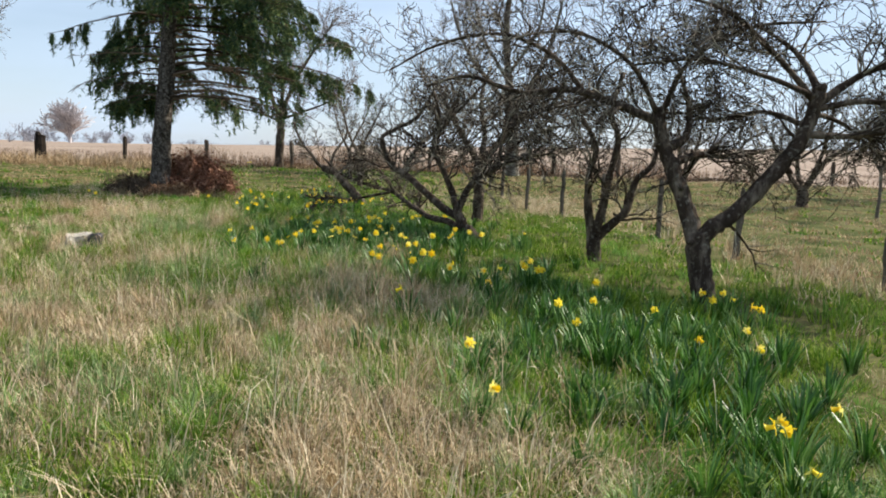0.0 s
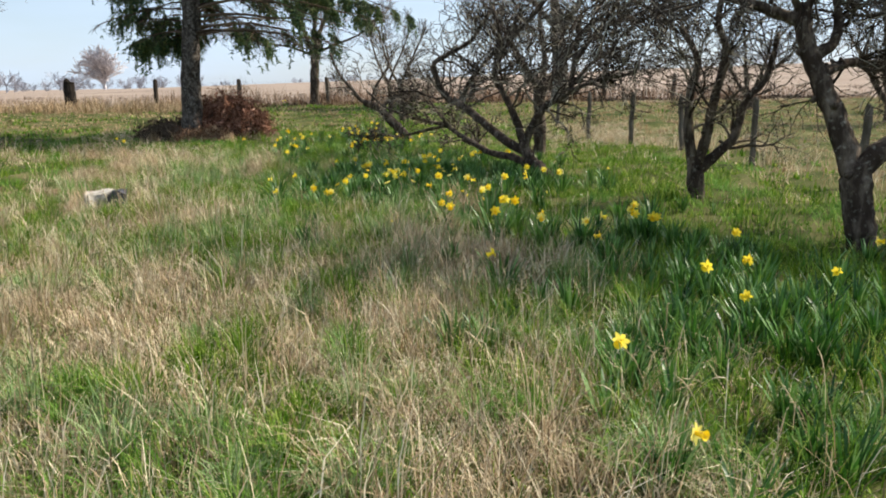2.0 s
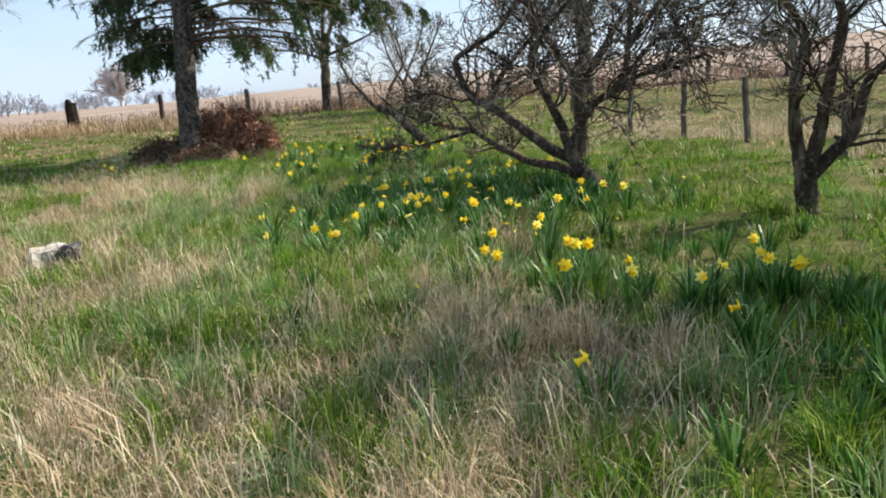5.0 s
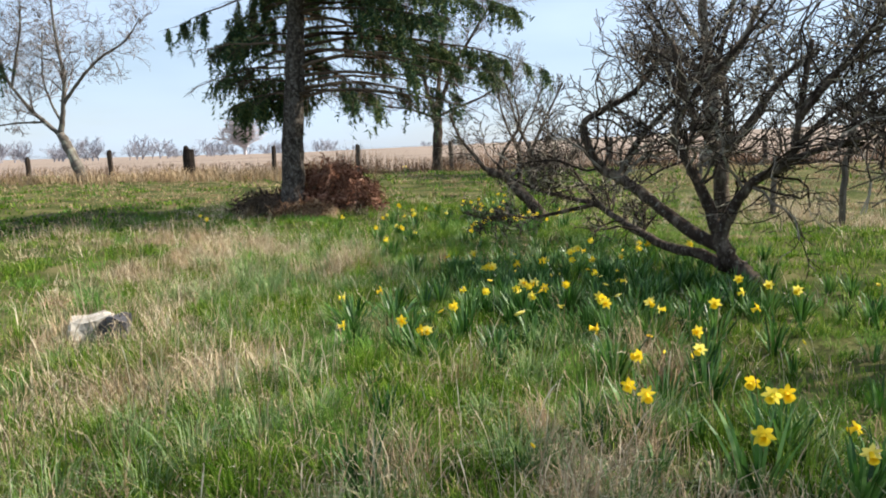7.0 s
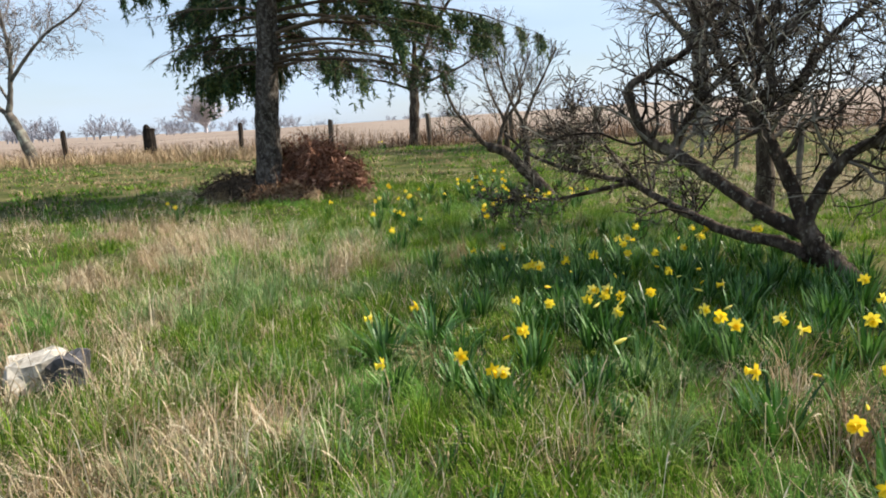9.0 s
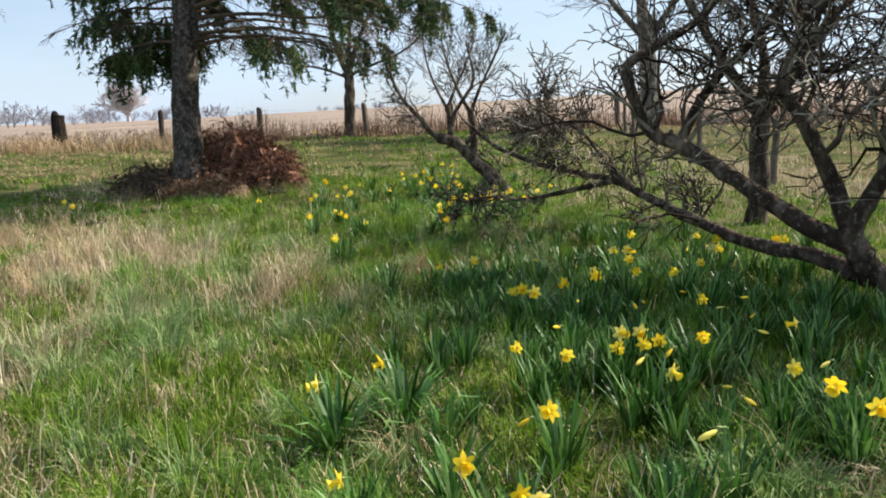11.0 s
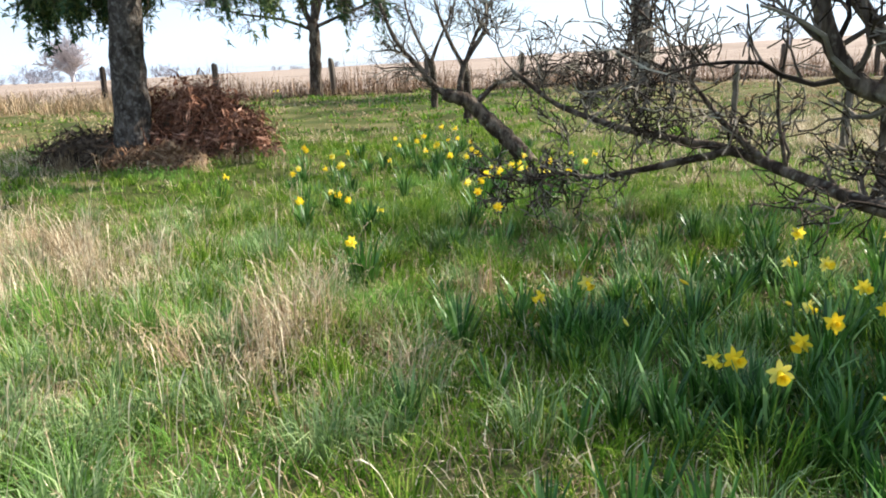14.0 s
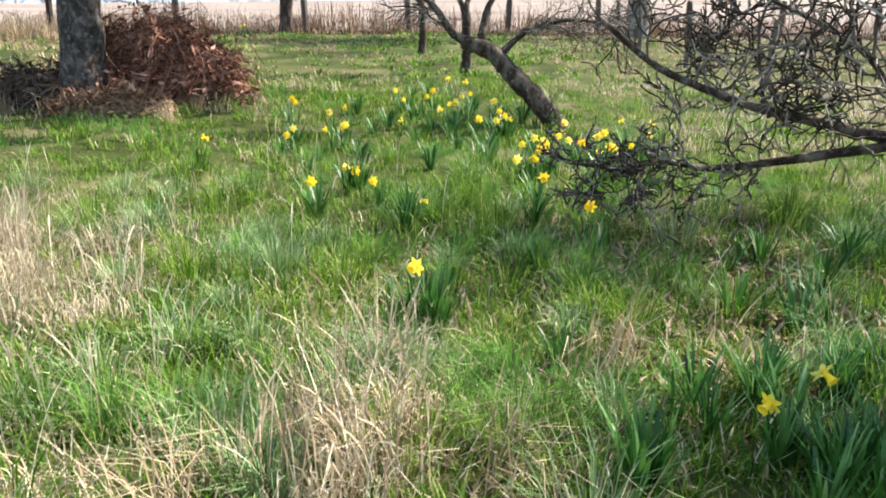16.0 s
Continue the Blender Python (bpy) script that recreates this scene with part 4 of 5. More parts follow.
def trumpet_mesh(seed):
    rng = random.Random(seed)
    s = Shape()
    sides = 10
    rings = []
    for x, r in ((-0.002, 0.008), (0.014, 0.0105), (0.030, 0.0122), (0.040, 0.0165), (0.043, 0.0195)):
        rings.append([Vector((x + (rng.uniform(-0.002, 0.002) if x > 0.03 else 0), r * math.cos(2 * math.pi * j / sides) * (1 + (0.12 if (j % 2 and x > 0.03) else 0)),
                              r * math.sin(2 * math.pi * j / sides) * (1 + (0.12 if (j % 2 and x > 0.03) else 0)))) for j in range(sides)])
    for a, b in zip(rings, rings[1:]):
        for j in range(sides):
            s.poly([a[j], a[(j + 1) % sides], b[(j + 1) % sides], b[j]])
    s.poly(rings[1])
    return s.mesh("trumpet", M_CUP, False)


def stem_mesh(h, lean, seed):
    rng = random.Random(seed)
    s = Shape()
    pts = spline([(0, 0, -0.02), (lean * 0.25, 0, h * 0.5), (lean * 0.8, 0, h * 0.92), (lean + 0.012, 0, h), (lean + 0.035, 0, h - 0.004)], 3)
    s.tube(pts, [0.0036] * len(pts), 5)
    return s.mesh("stem", M_STEM, False), Vector((lean + 0.035, 0, h - 0.004))


def bud_mesh():
    s = Shape()
    s.tube([Vector((0, 0, 0)), Vector((0.012, 0, 0)), Vector((0.035, 0, 0)), Vector((0.055, 0, 0)), Vector((0.066, 0, 0))], [0.003, 0.007, 0.010, 0.007, 0.001], 7)
    return s.mesh("bud", M_PETAL, True)


def sheath_mesh():
    s = Shape()
    s.strip([Vector((-0.004, -0.004, 0)), Vector((0.012, -0.008, 0.012)), Vector((0.04, -0.001, 0.016))],
            [Vector((-0.004, 0.004, 0)), Vector((0.012, 0.008, 0.012)), Vector((0.04, 0.001, 0.016))])
    return s.mesh("sheath", M_SHEATH, False)


LEAVES = [leaf_mesh(100 + k, n, h, sp) for k, (n, h, sp) in enumerate(((36, 0.27, 0.5), (42, 0.30, 0.6), (30, 0.25, 0.55), (48, 0.29, 0.45), (40, 0.27, 0.7), (26, 0.31, 0.5)))]
SPARSE = [leaf_mesh(120 + k, 12, 0.24, 0.5) for k in range(3)]
WIDE = leaf_mesh(131, 60, 0.36, 1.15, 0.0095, 1.8)
PETALS = [petals_mesh(140 + k) for k in range(5)]
CUPS = [trumpet_mesh(150 + k) for k in range(3)]
STEMS = [stem_mesh(h, ln, 160 + k) for k, (h, ln) in enumerate(((0.30, 0.03), (0.34, 0.08), (0.27, 0.05), (0.32, 0.13), (0.25, 0.02)))]
BUD, SHEATH = bud_mesh(), sheath_mesh()


def daffodil(head, rng, leaves=None, bud=False, label=""):
    """A daffodil whose flower head stands at the given place."""
    x, y, z = head
    k = rng.randrange(len(STEMS))
    me, top = STEMS[k]
    h = min(1.25, max(0.62, (z - gz(x, y)) / top.z))
    # most faces look towards the open side of the orchard
    turn = rng.gauss(-1.75, 0.95)
    x, y = x - top.x * h * math.cos(turn), y - top.x * h * math.sin(turn)
    root = thing("daffodil", (x, y, gz(x, y)), label or "yellow daffodil in bloom above dark green strap leaves", "daffodil", "daffodils in the meadow")
    root.rotation_euler = (0, 0, turn)
    root.scale = (h, h, h)
    part("leaves", leaves or rng.choice(LEAVES), root).scale = [rng.uniform(0.95, 1.15) / h ** 0.5] * 3
    st = part("stem", me, root)
    if bud:
        fl = part("bud", BUD, st, "closed yellow bud")
        fl.location, fl.rotation_euler = top, (0, rng.uniform(-0.3, 0.6), 0)
    else:
        fl = part("petals", rng.choice(PETALS), st)
        fl.location, fl.rotation_euler = top, (rng.uniform(0, 1), rng.uniform(-0.15, 0.5), 0)
        fl.scale = [rng.uniform(0.9, 1.1) / h ** 0.7] * 3
        part("trumpet", rng.choice(CUPS), fl).location = (0.002, 0, 0)
    sh_ob = part("sheath", SHEATH, st, "dry papery sheath")
    sh_ob.location, sh_ob.scale = top - Vector((0.022, 0, -0.001)), (0.6, 0.6, 0.6)
    return root


drng = random.Random(7)
HEADS_START = [(0.12, 5.78, 0.23), (0.0, 6.7, 0.25), (0.8, 7.55, 0.21), (1.06, 8.4, 0.24), (0.72, 8.1, 0.27), (1.5, 8.12, 0.22), (1.62, 7.25, 0.2), (2.07, 7.59, 0.2), (1.98, 7.07, 0.2), (1.40, 5.25, 0.27),
               (1.51, 5.37, 0.21), (1.4, 4.85, 0.22), (1.88, 5.65, 0.25), (1.19, 9.17, 0.28), (0.74, 9.92, 0.28), (0.69, 9.85, 0.29), (0.57, 9.95, 0.29), (0.53, 10.04, 0.32), (0.27, 9.92, 0.28), (0.12, 9.67, 0.28),
               (0.18, 9.1, 0.27), (-0.23, 9.92, 0.27), (-0.61, 8.46, 0.27), (0.67, 10.65, 0.27), (2.12, 8.99, 0.25), (2.13, 8.65, 0.25), (2.30, 8.69, 0.25), (2.35, 9.04, 0.25), (2.35, 8.31, 0.25), (2.43, 8.28, 0.25), (1.47, 5.38, 0.25)]
HEADS_ROUND = [(-0.62, 9.89, 0.33), (-0.2, 10.23, 0.26), (-0.53, 10.25, 0.38), (-0.45, 10.4, 0.34), (-0.56, 10.62, 0.32), (-1.08, 11.02, 0.32), (-1.13, 10.56, 0.30), (-1.05, 10.5, 0.28), (-0.76, 11.1, 0.37), (-3.12, 11.94, 0.22),
               (-2.72, 12.03, 0.24), (-2.53, 11.87, 0.22), (-2.47, 11.81, 0.24), (-2.42, 12.42, 0.27), (-1.95, 13.47, 0.28), (-2.05, 13.45, 0.28), (-1.9, 12.85, 0.28), (-1.67, 13.35, 0.29), (-1.3, 12.3, 0.35), (-1.0, 12.69, 0.29),
               (-0.94, 12.48, 0.27), (-1.33, 11.58, 0.33), (-3.4, 12.7, 0.33), (-3.17, 12.96, 0.30), (-1.97, 13.22, 0.29), (-2.08, 13.3, 0.25), (-1.33, 12.6, 0.32), (-0.55, 12.61, 0.30), (-0.29, 12.39, 0.32), (-0.26, 13.7, 0.30), (-2.47, 14.34, 0.28)]
HEADS_TREE = [(-1.86, 13.44, 0.23), (-2.56, 13.41, 0.21), (-0.72, 11.8, 0.28), (0.15, 13.4, 0.27), (-0.04, 13.57, 0.28), (-1.38, 12.94, 0.27), (-0.28, 13.26, 0.27), (-3.18, 15.48, 0.22), (-2.94, 15.68, 0.23), (-2.61, 14.62, 0.22),
              (-2.55, 14.57, 0.24), (-2.27, 14.68, 0.26), (-2.05, 14.92, 0.25), (-1.79, 15.26, 0.3), (-1.53, 14.92, 0.28), (-1.26, 15.41, 0.24), (-1.08, 15.69, 0.29), (-1.75, 15.75, 0.28), (-0.96, 16.19, 0.28), (-1.63, 16.42, 0.28),
              (-4.26, 16.52, 0.28), (-4.99, 18.26, 0.25), (-4.85, 18.9, 0.22), (-4.78, 18.86, 0.2), (-4.62, 18.47, 0.2), (-4.29, 17.92, 0.2)]
HEADS_FAR = [(-5.56, 20.34, 0.21), (-5.53, 20.5, 0.25), (-5.28, 20.8, 0.2), (-5.15, 20.89, 0.2), (-5.11, 20.86, 0.24), (-5.94, 22.56, 0.28), (-5.89, 22.5, 0.25), (-3.51, 18.43, 0.26), (-3.35, 17.6, 0.28), (-3.61, 19.24, 0.23),
             (-3.5, 19.22, 0.25), (-3.44, 19.31, 0.3), (-3.4, 19.36, 0.26), (-3.56, 21.45, 0.26), (-3.62, 21.5, 0.3), (-3.52, 21.4, 0.24), (-2.92, 19.3, 0.33), (-2.85, 19.36, 0.3), (-2.97, 19.33, 0.28), (-4.12, 22.4, 0.22),
             (-4.59, 21.33, 0.22), (-5.31, 22.5, 0.2), (-3.86, 23.45, 0.27), (-4.68, 23.15, 0.22), (-8.77, 19.77, 0.26), (-9.05, 20.05, 0.28), (-2.40, 20.21, 0.28), (-2.76, 20.33, 0.27), (-2.23, 20.90, 0.28), (-3.22, 22.59, 0.28)]
for heads in (HEADS_START, HEADS_ROUND, HEADS_TREE):
    for head in heads:
        daffodil(head, drng, leaves=WIDE if (abs(head[0] + 3.3) < 0.3 and abs(head[1] - 12.85) < 0.3) else None)
for head in HEADS_FAR:
    daffodil(head, drng, leaves=drng.choice(SPARSE) if drng.random() < 0.6 else None)
# loose drifts further back: beside the low limb, along the far turf, by the fence
for cx, cy, sx, sy, count in ((-3.1, 20.6, 0.35, 0.8, 16), (-4.3, 22.2, 0.8, 1.1, 12), (-1.4, 16.0, 0.7, 0.7, 6), (-2.0, 14.0, 0.5, 0.4, 4), (-10.3, 38.4, 0.2, 0.1, 2)):
    for _ in range(count):
        x, y = drng.gauss(cx, sx), drng.gauss(cy, sy)
        daffodil((x, y, gz(x, y) + drng.uniform(0.2, 0.32)), drng, leaves=drng.choice(SPARSE))
# buds and flowers half over
for bx, by, bz in [(-1.67, 12.59, 0.27), (-1.25, 14.0, 0.2), (-2.84, 15.18, 0.2), (-1.68, 12.9, 0.2), (-2.5, 12.4, 0.25)] + [(drng.gauss(-1.4, 0.9), drng.gauss(13.4, 1.5), drng.uniform(0.2, 0.3)) for _ in range(22)]:
    daffodil((bx, by, bz), drng, bud=True, leaves=drng.choice(SPARSE), label="closed yellow daffodil bud among strap leaves")
# leaves without flowers fill the beds
def leaf_bed(beds):
    vs, fs = [], []
    off = 0
    for cx, cy, sx, sy, count in beds:
        for _ in range(count):
            me = drng.choice(LEAVES + SPARSE)
            x, y, a, h = drng.gauss(cx, sx), drng.gauss(cy, sy), drng.uniform(0, 6.28), drng.uniform(0.65, 1.0)
            m = pose(x, y, gz(x, y), 0, 0, math.degrees(a)) @ Matrix.Scale(h, 4)
            vs.extend(tuple(m @ v.co) for v in me.vertices)
            fs.extend(tuple(i + off for i in p.vertices) for p in me.polygons)
            off = len(vs)
    ob = new("daffodil_leaves", mesh_from("daffodil_leaves", vs, fs, M_LEAF))
    tagged(ob, "dark green daffodil leaves in the grass", "daffodil leaves", kind="stuff")


leaf_bed(((-1.2, 13.6, 1.0, 1.3, 135), (-2.4, 14.5, 0.35, 0.35, 30), (-2.95, 15.5, 0.2, 0.2, 12), (-1.2, 15.5, 0.7, 0.5, 36), (-4.3, 16.5, 0.1, 0.1, 3), (-1.7, 16.3, 0.9, 1.0, 60), (0.7, 9.0, 0.8, 1.4, 55), (1.3, 6.0, 0.35, 1.0, 60), (0.55, 7.2, 0.35, 0.7, 36), (1.9, 7.2, 0.3, 0.8, 28), (0.95, 8.4, 0.5, 1.0, 55), (-2.6, 15.2, 0.5, 0.8, 26), (-4.1, 21.5, 1.0, 1.6, 36), (-2.2, 12.6, 0.6, 0.6, 22)))


# ---- grass ----
def blades(name, x, y, h, width, lean, heading, bend, material, label, seg_mid=0.5):
    """One mesh of grass blades: two quads' worth and a tip each."""
    n = len(x)
    rng = np.random.default_rng(len(name) * 7 + n % 97)
    z = land(x, y) - 0.01
    dx, dy = np.cos(heading), np.sin(heading)
    tw = heading + np.pi / 2 + rng.uniform(-0.9, 0.9, n)
    wx, wy = np.cos(tw) * width, np.sin(tw) * width
    v = np.zeros((n, 5, 3), np.float32)
    s1, c1 = np.sin(lean), np.cos(lean)
    l2 = np.clip(lean + bend, 0, 1.9)
    s2, c2 = np.sin(l2), np.cos(l2)
    mx, my, mz = x + dx * s1 * h * seg_mid, y + dy * s1 * h * seg_mid, z + c1 * h * seg_mid
    tx, ty, tz = mx + dx * s2 * h * (1 - seg_mid), my + dy * s2 * h * (1 - seg_mid), mz + c2 * h * (1 - seg_mid)
    tz = np.maximum(tz, z + 0.015)
    v[:, 0] = np.stack([x - wx, y - wy, z], -1)
    v[:, 1] = np.stack([x + wx, y + wy, z], -1)
    v[:, 2] = np.stack([mx - wx * 0.8, my - wy * 0.8, mz], -1)
    v[:, 3] = np.stack([mx + wx * 0.8, my + wy * 0.8, mz], -1)
    v[:, 4] = np.stack([tx, ty, tz], -1)
    base = (np.arange(n) * 5)[:, None]
    quad = base + np.array([[0, 1, 3, 2]])
    tri = base + np.array([[2, 3, 4]])
    loops = np.concatenate([quad, tri], 1).ravel().astype(np.int32)
    total = np.tile(np.array([4, 3], np.int32), n)
    start = (np.cumsum(total) - total).astype(np.int32)
    me = bpy.data.meshes.new(name)
    me.vertices.add(n * 5)
    me.vertices.foreach_set("co", v.ravel())
    me.loops.add(len(loops))
    me.loops.foreach_set("vertex_index", loops)
    me.polygons.add(2 * n)
    me.polygons.foreach_set("loop_start", start)
    me.polygons.foreach_set("loop_total", total)
    me.materials.append(material)
    me.update(calc_edges=True)
    ob = new(name, me)
    tagged(ob, label, "grass", kind="stuff")
    return ob


def patchy(x, y, f, ph=0.0):
    """Soft patches, 0 to 1."""
    a = np.sin(x * f + 1.7 * np.sin(y * f * 0.8 + ph)) + np.sin(y * f * 1.3 + 1.5 * np.sin(x * f * 1.1 + ph * 2) + ph)
    b = np.sin(x * f * 2.7 + ph + 1.1 * np.sin(y * f * 2.2)) * np.sin(y * f * 2.4 - ph)
    return np.clip(0.5 + 0.22 * a + 0.22 * b, 0, 1)


def blob(x, y, cx, cy, rx, ry):
    return np.exp(-(((x - cx) / rx) ** 2 + ((y - cy) / ry) ** 2))


# patches of straw (+) and of fresh green (-): place, size, strength
PATCHES_NEAR = ((-3.05, 7.72, 0.86, 1.6, 0.35), (-0.49, 6.14, 0.50, 1.5, 0.45), (-0.60, 8.97, 0.60, 0.9, 0.40), (0.55, 5.05, 0.30, 0.32, 0.35), (-0.69, 5.03, 0.50, 0.39, 0.40),
                (4.79, 12.67, 1.10, 2.0, 0.30), (-2.80, 9.43, 0.38, 0.66, -0.35), (-2.65, 6.29, 0.26, 0.83, -0.30), (-1.56, 6.60, 0.25, 0.42, -0.25), (3.20, 8.94, 0.87, 1.23, -0.30))
PATCHES_START = ((-1.19, 9.54, 0.50, 0.8, 0.45), (-0.23, 8.89, 0.35, 0.6, 0.50), (-2.60, 7.85, 0.51, 1.0, 0.35), (-1.31, 7.25, 0.33, 0.70, 0.40), (-4.29, 8.94, 0.35, 0.78, 0.30),
                 (-3.51, 11.29, 0.45, 0.5, 0.30), (-2.65, 9.07, 0.33, 0.40, -0.35), (-3.08, 10.45, 0.50, 0.40, -0.40), (-0.56, 7.64, 0.25, 0.48, -0.45), (-2.06, 6.85, 0.25, 0.30, -0.40), (0.13, 7.82, 0.32, 0.90, -0.40))
PATCHES_MID = ((-1.36, 10.49, 0.33, 0.45, 0.55), (-1.12, 9.76, 0.34, 0.44, 0.50), (-2.18, 9.80, 0.22, 0.45, 0.50), (-0.99, 12.02, 0.19, 0.6, 0.40), (-5.29, 11.27, 0.23, 0.6, 0.40), (-4.04, 10.82, 0.50, 0.6, 0.30),
               (-8.85, 15.87, 0.82, 2.0, -0.35), (-3.54, 10.01, 0.38, 0.50, -0.35), (-2.40, 9.32, 0.31, 0.23, -0.40), (-1.74, 9.94, 0.22, 0.45, -0.40), (-3.02, 11.20, 0.23, 0.45, -0.30),
               (-1.74, 11.34, 0.29, 0.45, -0.30), (-0.19, 10.16, 0.30, 0.61, -0.35))
PATCHES_STONE = ((-6.45, 15.87, 0.84, 1.8, 0.45), (-5.43, 13.38, 0.25, 0.9, 0.45), (-4.22, 11.09, 0.30, 0.50, 0.50), (-3.64, 11.34, 0.35, 0.37, 0.45), (-2.07, 11.29, 0.17, 0.25, 0.30), (-1.23, 12.13, 0.27, 0.40, 0.30),
                 (-8.04, 16.08, 0.35, 1.6, -0.40), (-6.33, 13.62, 0.25, 0.86, -0.35), (-6.79, 19.89, 0.89, 1.6, -0.40), (-3.20, 11.72, 0.25, 0.35, -0.35), (-2.43, 11.34, 0.25, 0.32, -0.35), (-4.16, 11.99, 0.30, 0.30, -0.40), (-3.05, 11.05, 0.25, 0.20, -0.40))
PATCHES_BED = ((-7.02, 17.02, 0.60, 1.5, 0.45), (-4.47, 15.65, 0.17, 0.8, 0.50), (-5.18, 15.45, 0.24, 0.5, 0.25), (-3.80, 15.01, 0.21, 0.45, 0.30), (-2.95, 12.55, 0.13, 0.19, 0.45),
               (-6.45, 19.89, 0.89, 1.6, -0.40), (-4.44, 13.94, 0.26, 0.40, -0.35), (-4.30, 12.54, 0.22, 0.27, -0.35), (-4.33, 18.02, 0.46, 1.16, -0.40), (-1.47, 13.29, 0.20, 0.51, -0.20))
PATCHES_LAST = ((-4.37, 15.40, 0.20, 0.6, 0.45), (-3.97, 15.36, 0.14, 0.31, 0.35), (-6.82, 17.33, 0.35, 1.04, 0.40), (-4.77, 15.14, 0.13, 0.19, 0.35), (-5.20, 14.53, 0.14, 0.35, 0.45), (-3.56, 16.12, 0.22, 0.24, 0.40),
                (-2.58, 18.32, 0.42, 0.40, 0.40), (-5.34, 15.15, 0.14, 0.27, 0.35), (-5.42, 15.48, 0.22, 0.26, -0.30), (-5.08, 16.71, 0.34, 0.69, -0.30), (-3.84, 16.92, 0.22, 0.60, -0.25), (-3.04, 14.77, 0.15, 0.25, -0.30), (-5.41, 14.91, 0.14, 0.18, -0.30))
PATCHES_FAR = ((-8.0, 18.2, 2.2, 1.1, 0.34), (-6.4, 17.4, 0.9, 0.6, 0.2), (-13.0, 28.0, 5.0, 2.5, 0.35), (-20, 33, 8, 2.0, 0.35), (-6.8, 21.2, 1.6, 1.2, -0.2),
               (-1.4, 14.2, 2.0, 3.0, -0.32), (1.6, 11.0, 1.6, 3.0, -0.25), (1.0, 7.6, 0.9, 2.0, -0.45), (-4.5, 22.5, 3.0, 5.0, -0.25))


def dryness(x, y):
    """Share of dead, straw-coloured grass."""
    d = 0.25 + 0.34 * (1 - smooth(7.8, 10.5, y)) * (1 - smooth(-0.2, 1.0, x))
    d = d + 0.16 * (1 - smooth(-4.6, -3.2, x)) * (1 - smooth(12, 15, y)) * smooth(7, 9, y) + 0.06 * (1 - smooth(-5.6, -4.2, x))
    d = d + 0.5 * smooth(-0.6, 0.6, x - np.interp(y, [10.8, 16.6, 23, 37], [4.4, 3.3, 1.3, 0.5]))
    for patches in (PATCHES_NEAR, PATCHES_START, PATCHES_MID, PATCHES_STONE, PATCHES_BED, PATCHES_LAST, PATCHES_FAR):
        for cx, cy, rx, ry, k in patches:
            d = d + k * blob(x, y, cx, cy, rx, ry)
    d = d + 0.34 * smooth(18, 23, y) * smooth(-3.2, -1.0, x) + 0.16 * smooth(24, 28, y)
    d = d - 0.10 * smooth(12, 14.5, y) * smooth(-6.8, -5.2, x) * (1 - smooth(3.0, 4.5, x))
    d = d + 0.42 * (patchy(x, y, 1.7, 0.4) - 0.5) + 0.42 * (patchy(x, y, 4.3, 2.0) - 0.5)
    return np.clip(0.45 + 1.45 * (d - 0.45), 0.04, 0.96)


def seed_stalks(spots, seed):
    """Dead flowering stalks, each a thin bent stem with a feathery head."""
    rng = random.Random(seed)
    s = Shape()
    for cx, cy, sx, sy, count in spots:
        for _ in range(count):
            x, y = rng.gauss(cx, sx), rng.gauss(cy, sy)
            a = rng.uniform(0, 6.28)
            d = Vector((math.cos(a), math.sin(a), 0))
            face = Vector((-d.y, d.x, 0)).lerp(rand_dir(rng), 0.4).normalized()
            q = Vector((x, y, gz(x, y) - 0.01))
            L, ang = rng.uniform(0.26, 0.58), rng.uniform(0.0, 0.4)
            droop = rng.uniform(0.1, 1.5) * (1.5 if rng.random() < 0.15 else 0.7)
            lft, rgt = [], []
            prof = (0.0016, 0.0015, 0.0014, 0.0013, 0.0012, 0.0024, 0.0028, 0.0007)
            for k, w in enumerate(prof):
                lft.append(q - face * w)
                rgt.append(q + face * w)
                u = k / 7
                ang += droop * 0.28 * u
                q = q + (d * math.sin(ang) + Vector((0, 0, math.cos(ang)))) * (L / 7 if k < 4 else L / 14)
                if k >= 4:
                    for _s in range(2):
                        e = (Vector((0, 0, 0.6)) + d * 0.5 + rand_dir(rng) * 0.8).normalized()
                        v = e.cross(rand_dir(rng)).normalized() * 0.0016
                        s.poly([q - v, q + v, q + e * rng.uniform(0.012, 0.03)])
            s.strip(lft, rgt)
    ob = new("seed_stalks", s.mesh("seed_stalks", M_DRY, False))
    tagged(ob, "bleached dead grass stalks with seed heads", "grass", kind="stuff")


def path_x(y):
    return np.interp(y, [1, 5, 8, 10, 14, 20], [0.0, -0.75, -2.0, -2.65, -4.2, -4.6])


def scatter(rng, x0, x1, y0, y1, density, tuft, radius):
    """Points in tufts over a rectangle; gives place and the way out of the tuft."""
    n = int((x1 - x0) * (y1 - y0) * density / tuft)
    cx, cy = rng.uniform(x0, x1, n), rng.uniform(y0, y1, n)
    k = rng.poisson(tuft, n) + 1
    cx, cy = np.repeat(cx, k), np.repeat(cy, k)
    tilt = np.repeat(rng.uniform(-np.pi, np.pi, n), k)
    size = np.repeat(rng.uniform(0.6, 1.4, n), k)
    luck = np.repeat(rng.uniform(0, 1, n), k)
    a, r = rng.uniform(-np.pi, np.pi, len(cx)), radius * np.sqrt(rng.uniform(0, 1, len(cx))) * size
    return cx + r * np.cos(a), cy + r * np.sin(a), a, size, tilt, luck


